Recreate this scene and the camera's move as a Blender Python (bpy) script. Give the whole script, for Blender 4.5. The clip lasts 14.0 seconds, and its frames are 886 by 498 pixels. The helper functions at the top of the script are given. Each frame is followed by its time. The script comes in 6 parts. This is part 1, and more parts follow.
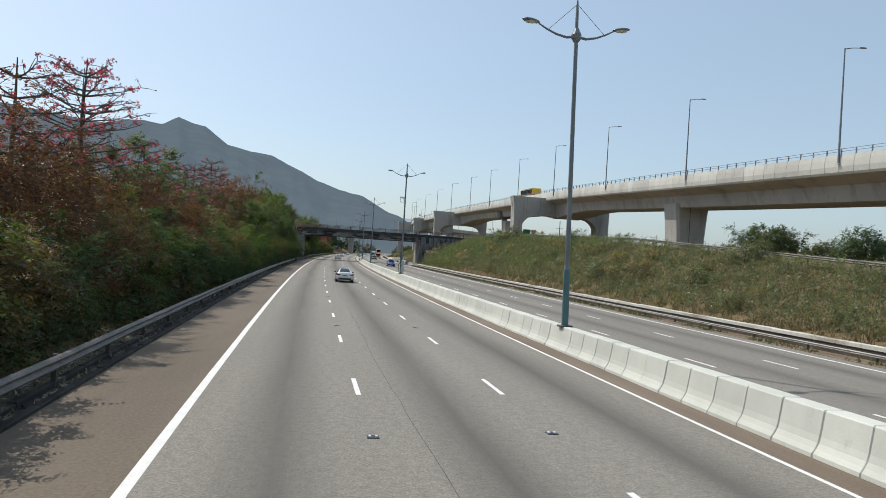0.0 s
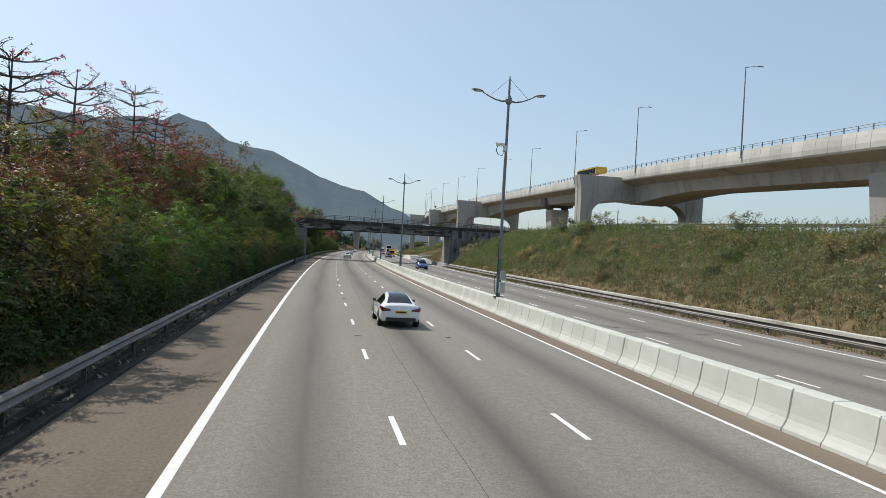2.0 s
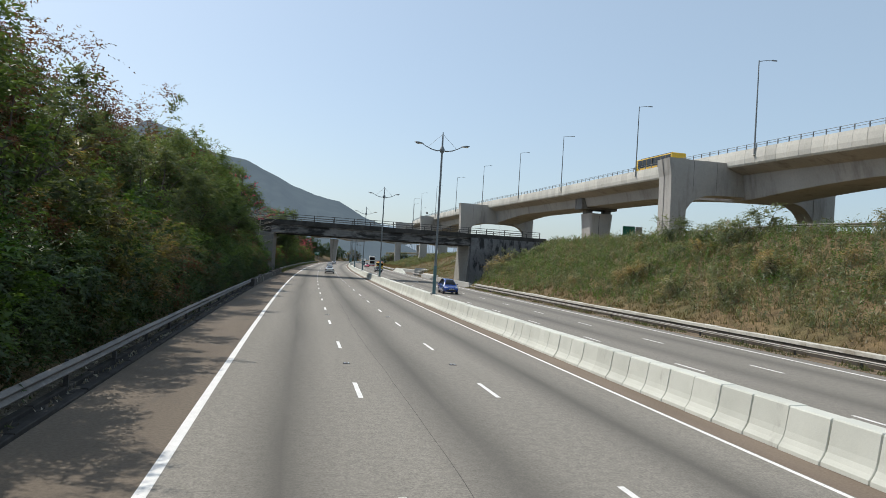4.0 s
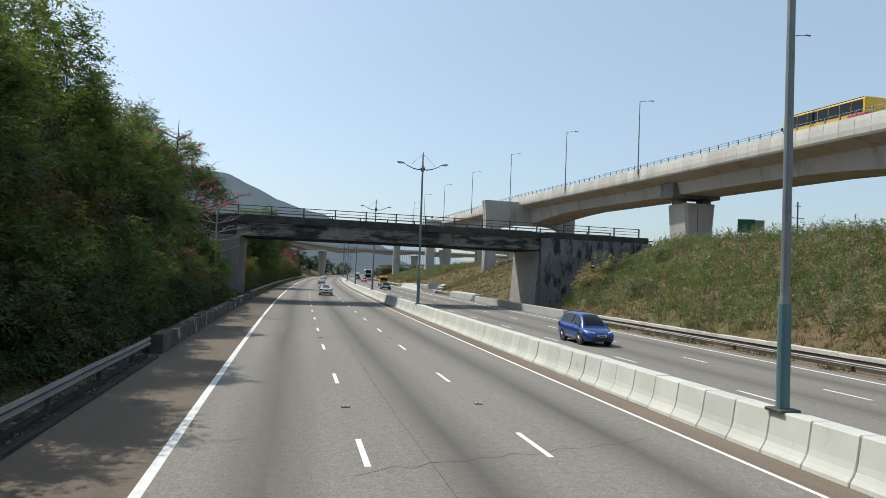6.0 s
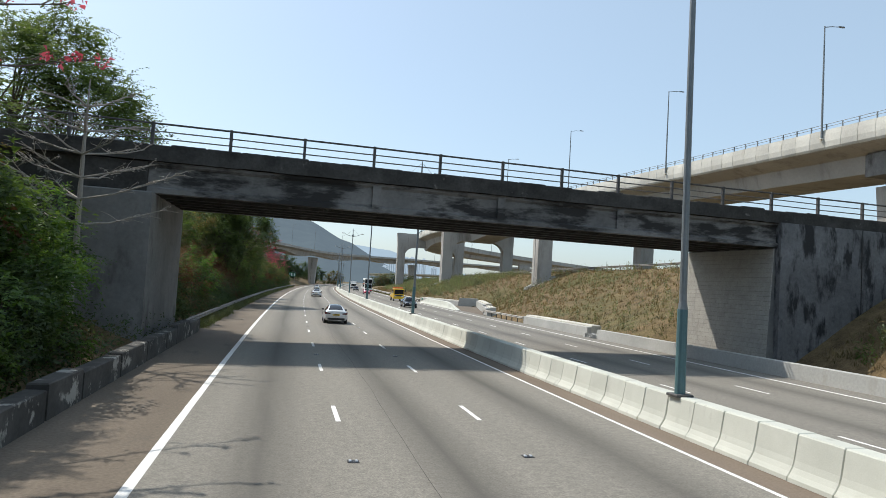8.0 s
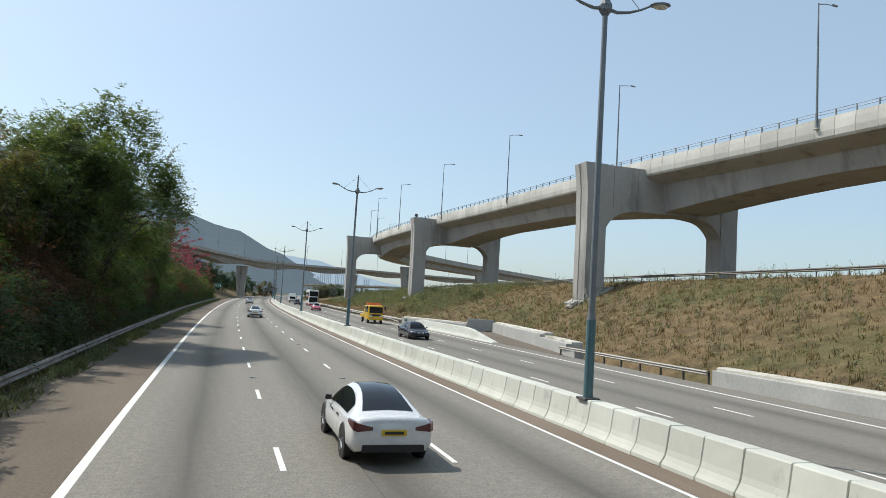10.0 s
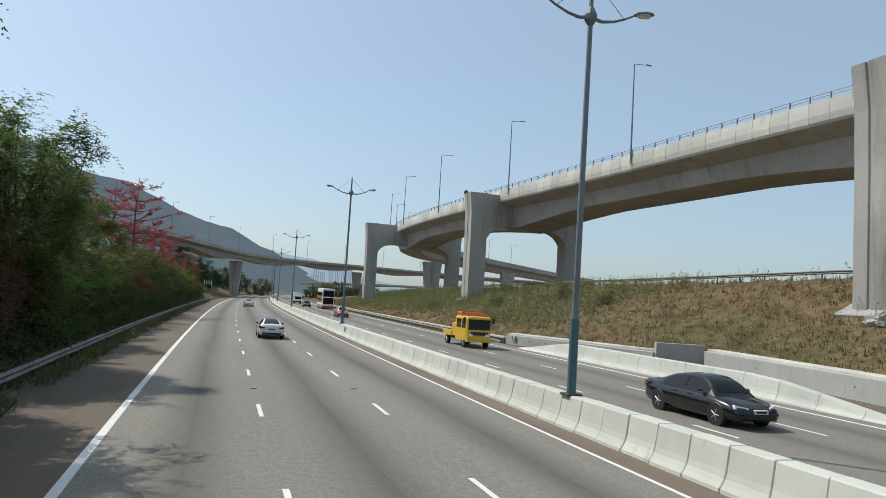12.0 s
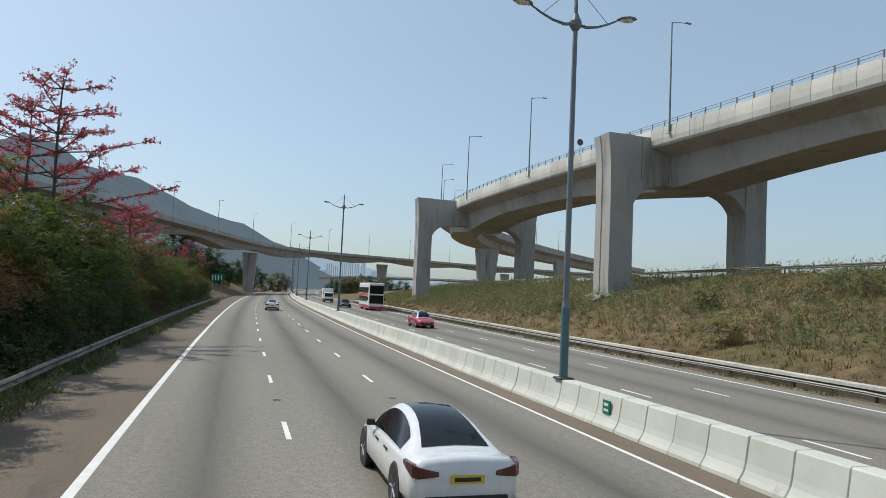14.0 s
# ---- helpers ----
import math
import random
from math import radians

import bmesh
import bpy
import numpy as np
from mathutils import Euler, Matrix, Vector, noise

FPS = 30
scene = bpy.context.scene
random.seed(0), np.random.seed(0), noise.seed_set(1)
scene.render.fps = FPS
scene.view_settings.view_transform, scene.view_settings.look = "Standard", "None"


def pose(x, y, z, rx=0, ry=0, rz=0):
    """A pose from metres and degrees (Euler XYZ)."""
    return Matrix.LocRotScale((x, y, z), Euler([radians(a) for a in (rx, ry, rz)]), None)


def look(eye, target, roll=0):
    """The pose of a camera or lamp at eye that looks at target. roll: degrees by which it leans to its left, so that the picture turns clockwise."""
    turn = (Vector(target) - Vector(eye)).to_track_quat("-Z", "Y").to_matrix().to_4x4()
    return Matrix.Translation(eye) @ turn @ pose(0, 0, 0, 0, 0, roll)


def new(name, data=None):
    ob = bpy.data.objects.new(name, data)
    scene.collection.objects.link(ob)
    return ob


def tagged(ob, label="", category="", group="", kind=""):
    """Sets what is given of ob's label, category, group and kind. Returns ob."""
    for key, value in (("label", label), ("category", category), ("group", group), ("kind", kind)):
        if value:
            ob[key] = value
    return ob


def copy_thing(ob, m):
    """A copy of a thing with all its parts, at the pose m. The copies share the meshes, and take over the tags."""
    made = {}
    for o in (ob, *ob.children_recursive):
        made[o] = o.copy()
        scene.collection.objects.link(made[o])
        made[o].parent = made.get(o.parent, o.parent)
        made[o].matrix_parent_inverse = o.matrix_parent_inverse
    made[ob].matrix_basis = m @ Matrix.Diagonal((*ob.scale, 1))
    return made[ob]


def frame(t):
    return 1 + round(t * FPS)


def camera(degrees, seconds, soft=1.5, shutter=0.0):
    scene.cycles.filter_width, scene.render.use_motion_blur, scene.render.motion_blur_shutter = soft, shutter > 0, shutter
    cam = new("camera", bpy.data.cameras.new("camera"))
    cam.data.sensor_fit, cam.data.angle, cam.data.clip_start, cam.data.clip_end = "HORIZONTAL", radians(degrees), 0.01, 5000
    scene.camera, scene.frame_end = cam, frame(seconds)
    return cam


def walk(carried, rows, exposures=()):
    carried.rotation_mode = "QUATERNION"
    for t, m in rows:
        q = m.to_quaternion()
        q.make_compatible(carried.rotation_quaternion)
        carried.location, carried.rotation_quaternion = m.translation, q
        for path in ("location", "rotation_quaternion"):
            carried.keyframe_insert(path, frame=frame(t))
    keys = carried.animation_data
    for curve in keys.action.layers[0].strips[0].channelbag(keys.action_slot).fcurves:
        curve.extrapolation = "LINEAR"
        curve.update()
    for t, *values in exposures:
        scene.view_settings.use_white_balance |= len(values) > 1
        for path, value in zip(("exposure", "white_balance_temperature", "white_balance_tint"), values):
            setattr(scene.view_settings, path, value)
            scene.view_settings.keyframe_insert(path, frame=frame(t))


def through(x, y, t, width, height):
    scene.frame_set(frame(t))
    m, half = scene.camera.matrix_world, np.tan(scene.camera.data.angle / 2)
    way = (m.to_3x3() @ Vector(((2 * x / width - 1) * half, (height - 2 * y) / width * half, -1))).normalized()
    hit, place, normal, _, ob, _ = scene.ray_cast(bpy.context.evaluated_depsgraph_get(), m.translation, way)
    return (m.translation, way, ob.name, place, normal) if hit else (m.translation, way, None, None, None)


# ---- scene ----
cam = camera(66.1, 14.0, 0.7)
EXPOSURES = [(0, 0.0, 6500, 10), (3.2, 0.0, 6500, 10), (5.3, 0.08, 6500, 10), (6.5, 0.08, 6450, 9), (7.5, 0.12, 6450, 9), (8.5, 0.38, 6500, 9), (9.2, 0.28, 6450, 8), (10.8, 0.03, 6420, 8), (14, -0.12, 6380, 8)]
PATH = [
    (0, (0.448, 1.968, 3.377), (0.796, 3.938, 3.394), 3.6),
    (0.5, (0.093, 11.819, 3.384), (0.43, 13.79, 3.416), 3.1),
    (1, (-0.211, 21.687, 3.382), (0.145, 23.655, 3.421), 3.5),
    (1.5, (-0.355, 31.729, 3.457), (-0.02, 33.701, 3.479), 3.2),
    (2, (-0.524, 41.773, 3.417), (-0.181, 43.744, 3.42), 3.2),
    (2.5, (-0.681, 51.935, 3.439), (-0.32, 53.902, 3.463), 3.3),
    (3, (-0.746, 61.858, 3.377), (-0.357, 63.819, 3.424), 3.5),
    (3.2, (-0.833, 65.863, 3.392), (-0.443, 67.824, 3.422), 3.6),
    (5.3, (-0.655, 107.172, 3.356), (-0.193, 109.117, 3.419), 3.4),
    (5.5, (-0.53, 111.414, 3.396), (-0.078, 113.362, 3.418), 3.2),
    (6, (-0.444, 121.479, 3.425), (0.009, 123.426, 3.5), 2.3),
    (6.5, (-0.237, 131.41, 3.413), (0.306, 133.33, 3.546), 3.1),
    (7, (-0.125, 141.404, 3.358), (0.46, 143.311, 3.499), 4.3),
    (7.5, (0.04, 151.406, 3.386), (0.528, 153.342, 3.496), 3.5),
    (8, (0.207, 161.632, 3.339), (0.692, 163.569, 3.447), 3.4),
    (8.5, (0.39, 171.985, 3.39), (0.904, 173.915, 3.5), 3.8),
    (8.7, (0.52, 175.81, 3.349), (1.048, 177.734, 3.485), 3.2),
    (10.8, (1.747, 215.167, 3.397), (2.47, 217.026, 3.544), 4.3),
    (11, (1.923, 218.979, 3.381), (2.628, 220.848, 3.489), 4.9),
    (11.5, (2.297, 229.065, 3.397), (2.993, 230.935, 3.535), 3.2),
    (12, (2.702, 238.958, 3.399), (3.4, 240.826, 3.549), 3.5),
    (12.5, (3.139, 248.65, 3.323), (3.827, 250.524, 3.443), 3.7),
    (13, (3.6, 258.408, 3.401), (4.257, 260.292, 3.531), 2.7),
    (13.5, (4.063, 268.132, 3.407), (4.731, 270.013, 3.534), 3.1),
    (14, (4.667, 278.018, 3.395), (5.336, 279.898, 3.522), 2.7),
]
walk(cam, [(t, look(eye, target, roll)) for t, eye, target, roll in PATH], EXPOSURES)

# ---- world, sun ----
SUN = Vector((-6.6, 7.4, 12.6)).normalized()
sun_el = math.asin(SUN.z)
sun_az = math.atan2(SUN.x, SUN.y)
world = bpy.data.worlds.new("world")
scene.world = world
world.use_nodes = True
wn = world.node_tree
wn.nodes.clear()
sky = wn.nodes.new("ShaderNodeTexSky")
sky.sky_type = "NISHITA"
sky.sun_disc = False
sky.sun_elevation = sun_el
sky.sun_rotation = sun_az
sky.air_density = 1.0
sky.dust_density = 1.9
sky.ozone_density = 3.5
bg = wn.nodes.new("ShaderNodeBackground")
bg.inputs["Strength"].default_value = 0.14
wo = wn.nodes.new("ShaderNodeOutputWorld")
haze = wn.nodes.new("ShaderNodeMix")
haze.data_type = "RGBA"
haze.inputs["Factor"].default_value = 0.36
haze.inputs["B"].default_value = (4.65, 5.75, 6.15, 1.0)
wn.links.new(sky.outputs[0], haze.inputs["A"])
wn.links.new(haze.outputs["Result"], bg.inputs["Color"])
wn.links.new(bg.outputs[0], wo.inputs["Surface"])
sun_data = bpy.data.lights.new("sun", "SUN")
sun_data.energy = 3.6
sun_data.angle = radians(0.45)
sun_data.color = (1.0, 0.94, 0.85)
sun_ob = new("sun", sun_data)
sun_ob.rotation_euler = SUN.to_track_quat("Z", "Y").to_euler()

# ---- small mesh tools ----
rng = np.random.default_rng(7)


def mesh_of(name, verts, faces, material=None, smooth=False):
    me = bpy.data.meshes.new(name)
    me.from_pydata([tuple(map(float, v)) for v in verts], [], [tuple(int(i) for i in f) for f in faces])
    if material:
        me.materials.append(material)
    if smooth:
        me.shade_smooth()
    me.update()
    return me


def mesh_np(name, verts, quads, material, normals=None):
    """A mesh of quads from arrays, quick for many faces; normals: soft shading for each point."""
    me = bpy.data.meshes.new(name)
    verts, quads = np.asarray(verts, np.float32), np.asarray(quads, np.int32)
    n, k = quads.shape
    me.vertices.add(len(verts))
    me.vertices.foreach_set("co", verts.ravel())
    me.loops.add(n * k)
    me.loops.foreach_set("vertex_index", quads.ravel())
    me.polygons.add(n)
    me.polygons.foreach_set("loop_start", np.arange(0, n * k, k, dtype=np.int32))
    me.update(calc_edges=True)
    me.materials.append(material)
    if normals is not None:
        me.polygons.foreach_set("use_smooth", np.ones(n, bool))
        me.normals_split_custom_set_from_vertices(np.asarray(normals, np.float32))
    return me


class Shape:
    """Collects boxes, prisms and sweeps for one mesh."""

    def __init__(self):
        self.v, self.f = [], []

    def add(self, verts, faces):
        n = len(self.v)
        self.v += [tuple(p) for p in verts]
        self.f += [tuple(i + n for i in f) for f in faces]
        return self

    def box(self, x0, y0, z0, x1, y1, z1, m=None):
        v = [Vector(p) for p in ((x0, y0, z0), (x1, y0, z0), (x1, y1, z0), (x0, y1, z0), (x0, y0, z1), (x1, y0, z1), (x1, y1, z1), (x0, y1, z1))]
        if m is not None:
            v = [m @ p for p in v]
        return self.add(v, [(0, 3, 2, 1), (4, 5, 6, 7), (0, 1, 5, 4), (1, 2, 6, 5), (2, 3, 7, 6), (3, 0, 4, 7)])

    def strip(self, x0, y0, z0, x1, y1, z1, step=10.0):
        """A long bar along y, in steps, so that it can follow the road."""
        return self.loft([[Vector(p) for p in ((x0, y, z0), (x1, y, z0), (x1, y, z1), (x0, y, z1))] for y in np.linspace(y0, y1, max(2, int((y1 - y0) / step) + 1))])

    def slab(self, x0, y0, z0, x1, y1, z1, b=0.02):
        """A box with its upper edges bevelled."""
        lo = [(x0, y0, z0), (x1, y0, z0), (x1, y1, z0), (x0, y1, z0)]
        mid = [(x0, y0, z1 - b), (x1, y0, z1 - b), (x1, y1, z1 - b), (x0, y1, z1 - b)]
        up = [(x0 + b, y0 + b, z1), (x1 - b, y0 + b, z1), (x1 - b, y1 - b, z1), (x0 + b, y1 - b, z1)]
        f = [(3, 2, 1, 0), (8, 9, 10, 11)]
        for i in range(4):
            j = (i + 1) % 4
            f += [(i, j, j + 4, i + 4), (i + 4, j + 4, j + 8, i + 8)]
        return self.add(lo + mid + up, f)

    def loft(self, rings, closed=True, caps=True):
        """Rings of the same length joined one to the next."""
        n, k, v, f = len(rings), len(rings[0]), [p for r in rings for p in r], []
        for a in range(n - 1):
            for b in range(k if closed else k - 1):
                c = (b + 1) % k
                f.append((a * k + b, a * k + c, (a + 1) * k + c, (a + 1) * k + b))
        if caps and closed:
            f += [tuple(range(k))[::-1], tuple((n - 1) * k + i for i in range(k))]
        return self.add(v, f)

    def tube(self, points, radii, sides=8):
        """A round bar along points."""
        pts = [Vector(p) for p in points]
        if not hasattr(radii, "__len__"):
            radii = [radii] * len(pts)
        rings = []
        for i, p in enumerate(pts):
            way = (pts[min(i + 1, len(pts) - 1)] - pts[max(i - 1, 0)]).normalized()
            side = way.cross(Vector((0, 0, 1)) if abs(way.z) < 0.9 else Vector((1, 0, 0))).normalized()
            up = side.cross(way)
            rings.append([p + (side * math.cos(2 * math.pi * s / sides) + up * math.sin(2 * math.pi * s / sides)) * radii[i] for s in range(sides)])
        return self.loft(rings)

    def disc(self, centre, axis, r0, r1, depth, sides=20):
        """A wheel-like ring or drum: from radius r0 to r1, depth along its axis."""
        c, a = Vector(centre), Vector(axis).normalized()
        s = a.cross(Vector((0, 0, 1)) if abs(a.z) < 0.9 else Vector((1, 0, 0))).normalized()
        u = s.cross(a)
        rings = []
        for r, d in ((r0, -depth / 2), (r1 * 0.94, -depth / 2), (r1, -depth / 2 * 0.7), (r1, depth / 2 * 0.7), (r1 * 0.94, depth / 2), (r0, depth / 2)):
            rings.append([c + a * d + (s * math.cos(2 * math.pi * i / sides) + u * math.sin(2 * math.pi * i / sides)) * r for i in range(sides)])
        return self.loft(rings, caps=r0 > 0.001)

    def mesh(self, name, material, smooth=False):
        me = mesh_of(name, self.v, self.f, material, smooth)
        bm = bmesh.new()
        bm.from_mesh(me)
        bmesh.ops.recalc_face_normals(bm, faces=bm.faces)
        bm.to_mesh(me)
        bm.free()
        return me


def part(name, shape, material, parent, label="", smooth=False):
    """One mesh object under a thing or a part."""
    me = shape if isinstance(shape, bpy.types.Mesh) else shape.mesh(name, material, smooth)
    ob = new(name, me)
    ob.parent = parent
    return tagged(ob, label)


def thing(name, label, category, group="", kind="", data=None):
    return tagged(new(name, data), label, category, group, kind)


def at(ob, m):
    ob.matrix_basis = m
    return ob


# ---- the gentle right-hand bend of the motorway ----
BEND_R, BEND_Y = 3650.0, 86.0


def bend(x, y):
    """From lateral offset and distance along the road to the world. Far off, the bend fades out."""
    x, y = np.asarray(x, float), np.asarray(y, float)
    xc, yc = np.clip(x, -400, 400), np.clip(y, -300, 1200)
    a = (yc - BEND_Y) / BEND_R
    return BEND_R - (BEND_R - xc) * np.cos(a) + (x - xc), BEND_Y + (BEND_R - xc) * np.sin(a) + (y - yc)


def bent_pose(m):
    """A pose beside the straightened road, carried over to the bend."""
    p = m.translation
    x, y = bend(p.x, p.y)
    turn = Matrix.Rotation(-(min(max(p.y, -300), 1200) - BEND_Y) / BEND_R, 4, "Z")
    return Matrix.Translation((float(x), float(y), p.z)) @ turn @ Matrix.Translation(-p) @ m


def lay_along_bend(ob):
    """Whole things are turned and moved; what was built in place along the road is bent point by point."""
    if ob.matrix_basis != Matrix.Identity(4):
        ob.matrix_basis = bent_pose(ob.matrix_basis)
        return
    if ob.data:
        co = np.empty(len(ob.data.vertices) * 3, np.float32)
        ob.data.vertices.foreach_get("co", co)
        co = co.reshape(-1, 3)
        co[:, 0], co[:, 1] = bend(co[:, 0], co[:, 1])
        ob.data.vertices.foreach_set("co", co.ravel())
        ob.data.update()
    for child in ob.children:
        lay_along_bend(child)


# ---- materials ----
def node_mat(name):
    ma = bpy.data.materials.new(name)
    ma.use_nodes = True
    nt = ma.node_tree
    nt.nodes.clear()
    return ma, nt, nt.nodes, nt.links


def noise_node(nt, scale, detail=5.0, rough=0.6, stretch=(1, 1, 1)):
    geo = nt.nodes.new("ShaderNodeNewGeometry")
    mp = nt.nodes.new("ShaderNodeMapping")
    mp.inputs["Scale"].default_value = stretch
    no = nt.nodes.new("ShaderNodeTexNoise")
    no.inputs["Scale"].default_value = scale
    no.inputs["Detail"].default_value = detail
    no.inputs["Roughness"].default_value = rough
    nt.links.new(geo.outputs["Position"], mp.inputs["Vector"])
    nt.links.new(mp.outputs[0], no.inputs["Vector"])
    return no.outputs["Fac"]


def ramp(nt, fac, stops):
    r = nt.nodes.new("ShaderNodeValToRGB")
    el = r.color_ramp.elements
    while len(el) < len(stops):
        el.new(0.5)
    for e, (p, c) in zip(el, stops):
        e.position, e.color = p, (*c, 1.0)
    nt.links.new(fac, r.inputs["Fac"])
    return r.outputs["Color"]


def mixc(nt, fac, a, b, mode="MIX"):
    m = nt.nodes.new("ShaderNodeMix")
    m.data_type, m.blend_type = "RGBA", mode
    for sock, val in ((m.inputs["Factor"], fac), (m.inputs["A"], a), (m.inputs["B"], b)):
        if isinstance(val, (int, float)):
            sock.default_value = val
        elif isinstance(val, tuple):
            sock.default_value = (*val, 1.0)
        else:
            nt.links.new(val, sock)
    return m.outputs["Result"]


def maths(nt, op, a, b=0.0, clamp=False):
    m = nt.nodes.new("ShaderNodeMath")
    m.operation, m.use_clamp = op, clamp
    for sock, val in zip(m.inputs, (a, b)):
        if isinstance(val, (int, float)):
            sock.default_value = val
        else:
            nt.links.new(val, sock)
    return m.outputs[0]


def finish(ma, nt, colour, rough=0.8, metal=0.0, bump=None, bump_amount=0.2, bump_dist=0.01, spec=0.5):
    bs = nt.nodes.new("ShaderNodeBsdfPrincipled")
    out = nt.nodes.new("ShaderNodeOutputMaterial")
    if isinstance(colour, tuple):
        bs.inputs["Base Color"].default_value = (*colour, 1.0)
    else:
        nt.links.new(colour, bs.inputs["Base Color"])
    if isinstance(rough, (int, float)):
        bs.inputs["Roughness"].default_value = rough
    else:
        nt.links.new(rough, bs.inputs["Roughness"])
    bs.inputs["Metallic"].default_value = metal
    bs.inputs["Specular IOR Level"].default_value = spec
    if bump is not None:
        b = nt.nodes.new("ShaderNodeBump")
        b.inputs["Strength"].default_value = bump_amount
        b.inputs["Distance"].default_value = bump_dist
        nt.links.new(bump, b.inputs["Height"])
        nt.links.new(b.outputs[0], bs.inputs["Normal"])
    nt.links.new(bs.outputs[0], out.inputs["Surface"])
    return ma


def surface(name, a, b, big=0.4, fine=12.0, rough=0.85, metal=0.0, bump=0.25, dist=0.01, stretch=(1, 1, 1), grain=0.35, rand=0.0, spec=0.4, stain=None, stain_at=(0.55, 0.7), stain_scale=0.8, stain_stretch=(1, 1, 1)):
    """Two tones at a large scale, a fine grain, and stains with a shape of their own."""
    ma, nt, _, _ = node_mat(name)
    col = ramp(nt, noise_node(nt, big, 4, 0.6, stretch), [(0.3, a), (0.7, b)])
    f = noise_node(nt, fine, 6, 0.7)
    g = ramp(nt, f, [(0.25, (1 - grain,) * 3), (0.75, (1 + grain * 0.4,) * 3)])
    col = mixc(nt, 1.0, col, g, "MULTIPLY")
    if stain:
        s = ramp(nt, noise_node(nt, stain_scale, 7, 0.65, stain_stretch), [(stain_at[0], (0, 0, 0)), (stain_at[1], (1, 1, 1))])
        col = mixc(nt, s, col, stain)
    if rand:
        oi = nt.nodes.new("ShaderNodeObjectInfo")
        r = maths(nt, "MULTIPLY_ADD", oi.outputs["Random"], rand)
        r.node.inputs[2].default_value = 1 - rand / 2
        cc = nt.nodes.new("ShaderNodeCombineColor")
        for i in range(3):
            nt.links.new(r, cc.inputs[i])
        col = mixc(nt, 1.0, col, cc.outputs[0], "MULTIPLY")
    return finish(ma, nt, col, rough, metal, f, bump, dist, spec)


def plain(name, c, rough=0.4, metal=0.0, spec=0.5, coat=0.0):
    ma, nt, _, _ = node_mat(name)
    f = noise_node(nt, 6.0, 4)
    col = mixc(nt, 1.0, c, ramp(nt, f, [(0.3, (0.9,) * 3), (0.7, (1.04,) * 3)]), "MULTIPLY")
    finish(ma, nt, col, rough, metal, spec=spec)
    ma.node_tree.nodes["Principled BSDF"].inputs["Coat Weight"].default_value = coat
    return ma


def leaf_mat(name, dark, light, dry=None, dry_at=0.62, through=0.35, tint=(1.12, 1.14, 0.62)):
    """Leaves: tone by leaf, by plant and by patch, some light passing through."""
    ma, nt, nodes, links = node_mat(name)
    geo = nodes.new("ShaderNodeNewGeometry")
    oi = nodes.new("ShaderNodeObjectInfo")
    spot = ramp(nt, noise_node(nt, 1.7, 3, 0.55), [(0.36, (0, 0, 0)), (0.64, (1, 1, 1))])
    col = mixc(nt, mixc(nt, 0.6, geo.outputs["Random Per Island"], spot), dark, light)
    patch = noise_node(nt, 0.55, 3)
    if dry:
        f = maths(nt, "ADD", maths(nt, "MULTIPLY", patch, 0.75), maths(nt, "MULTIPLY", oi.outputs["Random"], 0.35))
        f = ramp(nt, f, [(dry_at - 0.08, (0, 0, 0)), (dry_at + 0.1, (1, 1, 1))])
        col = mixc(nt, f, col, mixc(nt, geo.outputs["Random Per Island"], dry, tuple(min(1, c * 1.7) for c in dry)))
    tone = ramp(nt, noise_node(nt, 0.7, 4, 0.6), [(0.34, (0.68,) * 3), (0.66, (1.3,) * 3)])
    col = mixc(nt, 1.0, col, tone, "MULTIPLY")
    d = nodes.new("ShaderNodeBsdfDiffuse")
    t = nodes.new("ShaderNodeBsdfTranslucent")
    g = nodes.new("ShaderNodeBsdfGlossy")
    g.inputs["Roughness"].default_value = 0.45
    links.new(col, d.inputs["Color"])
    links.new(mixc(nt, 1.0, col, tint, "MULTIPLY"), t.inputs["Color"])
    m1 = nodes.new("ShaderNodeMixShader")
    m1.inputs[0].default_value = through
    links.new(d.outputs[0], m1.inputs[1])
    links.new(t.outputs[0], m1.inputs[2])
    m2 = nodes.new("ShaderNodeMixShader")
    m2.inputs[0].default_value = 0.04
    links.new(m1.outputs[0], m2.inputs[1])
    links.new(g.outputs[0], m2.inputs[2])
    out = nodes.new("ShaderNodeOutputMaterial")
    links.new(m2.outputs[0], out.inputs["Surface"])
    return ma


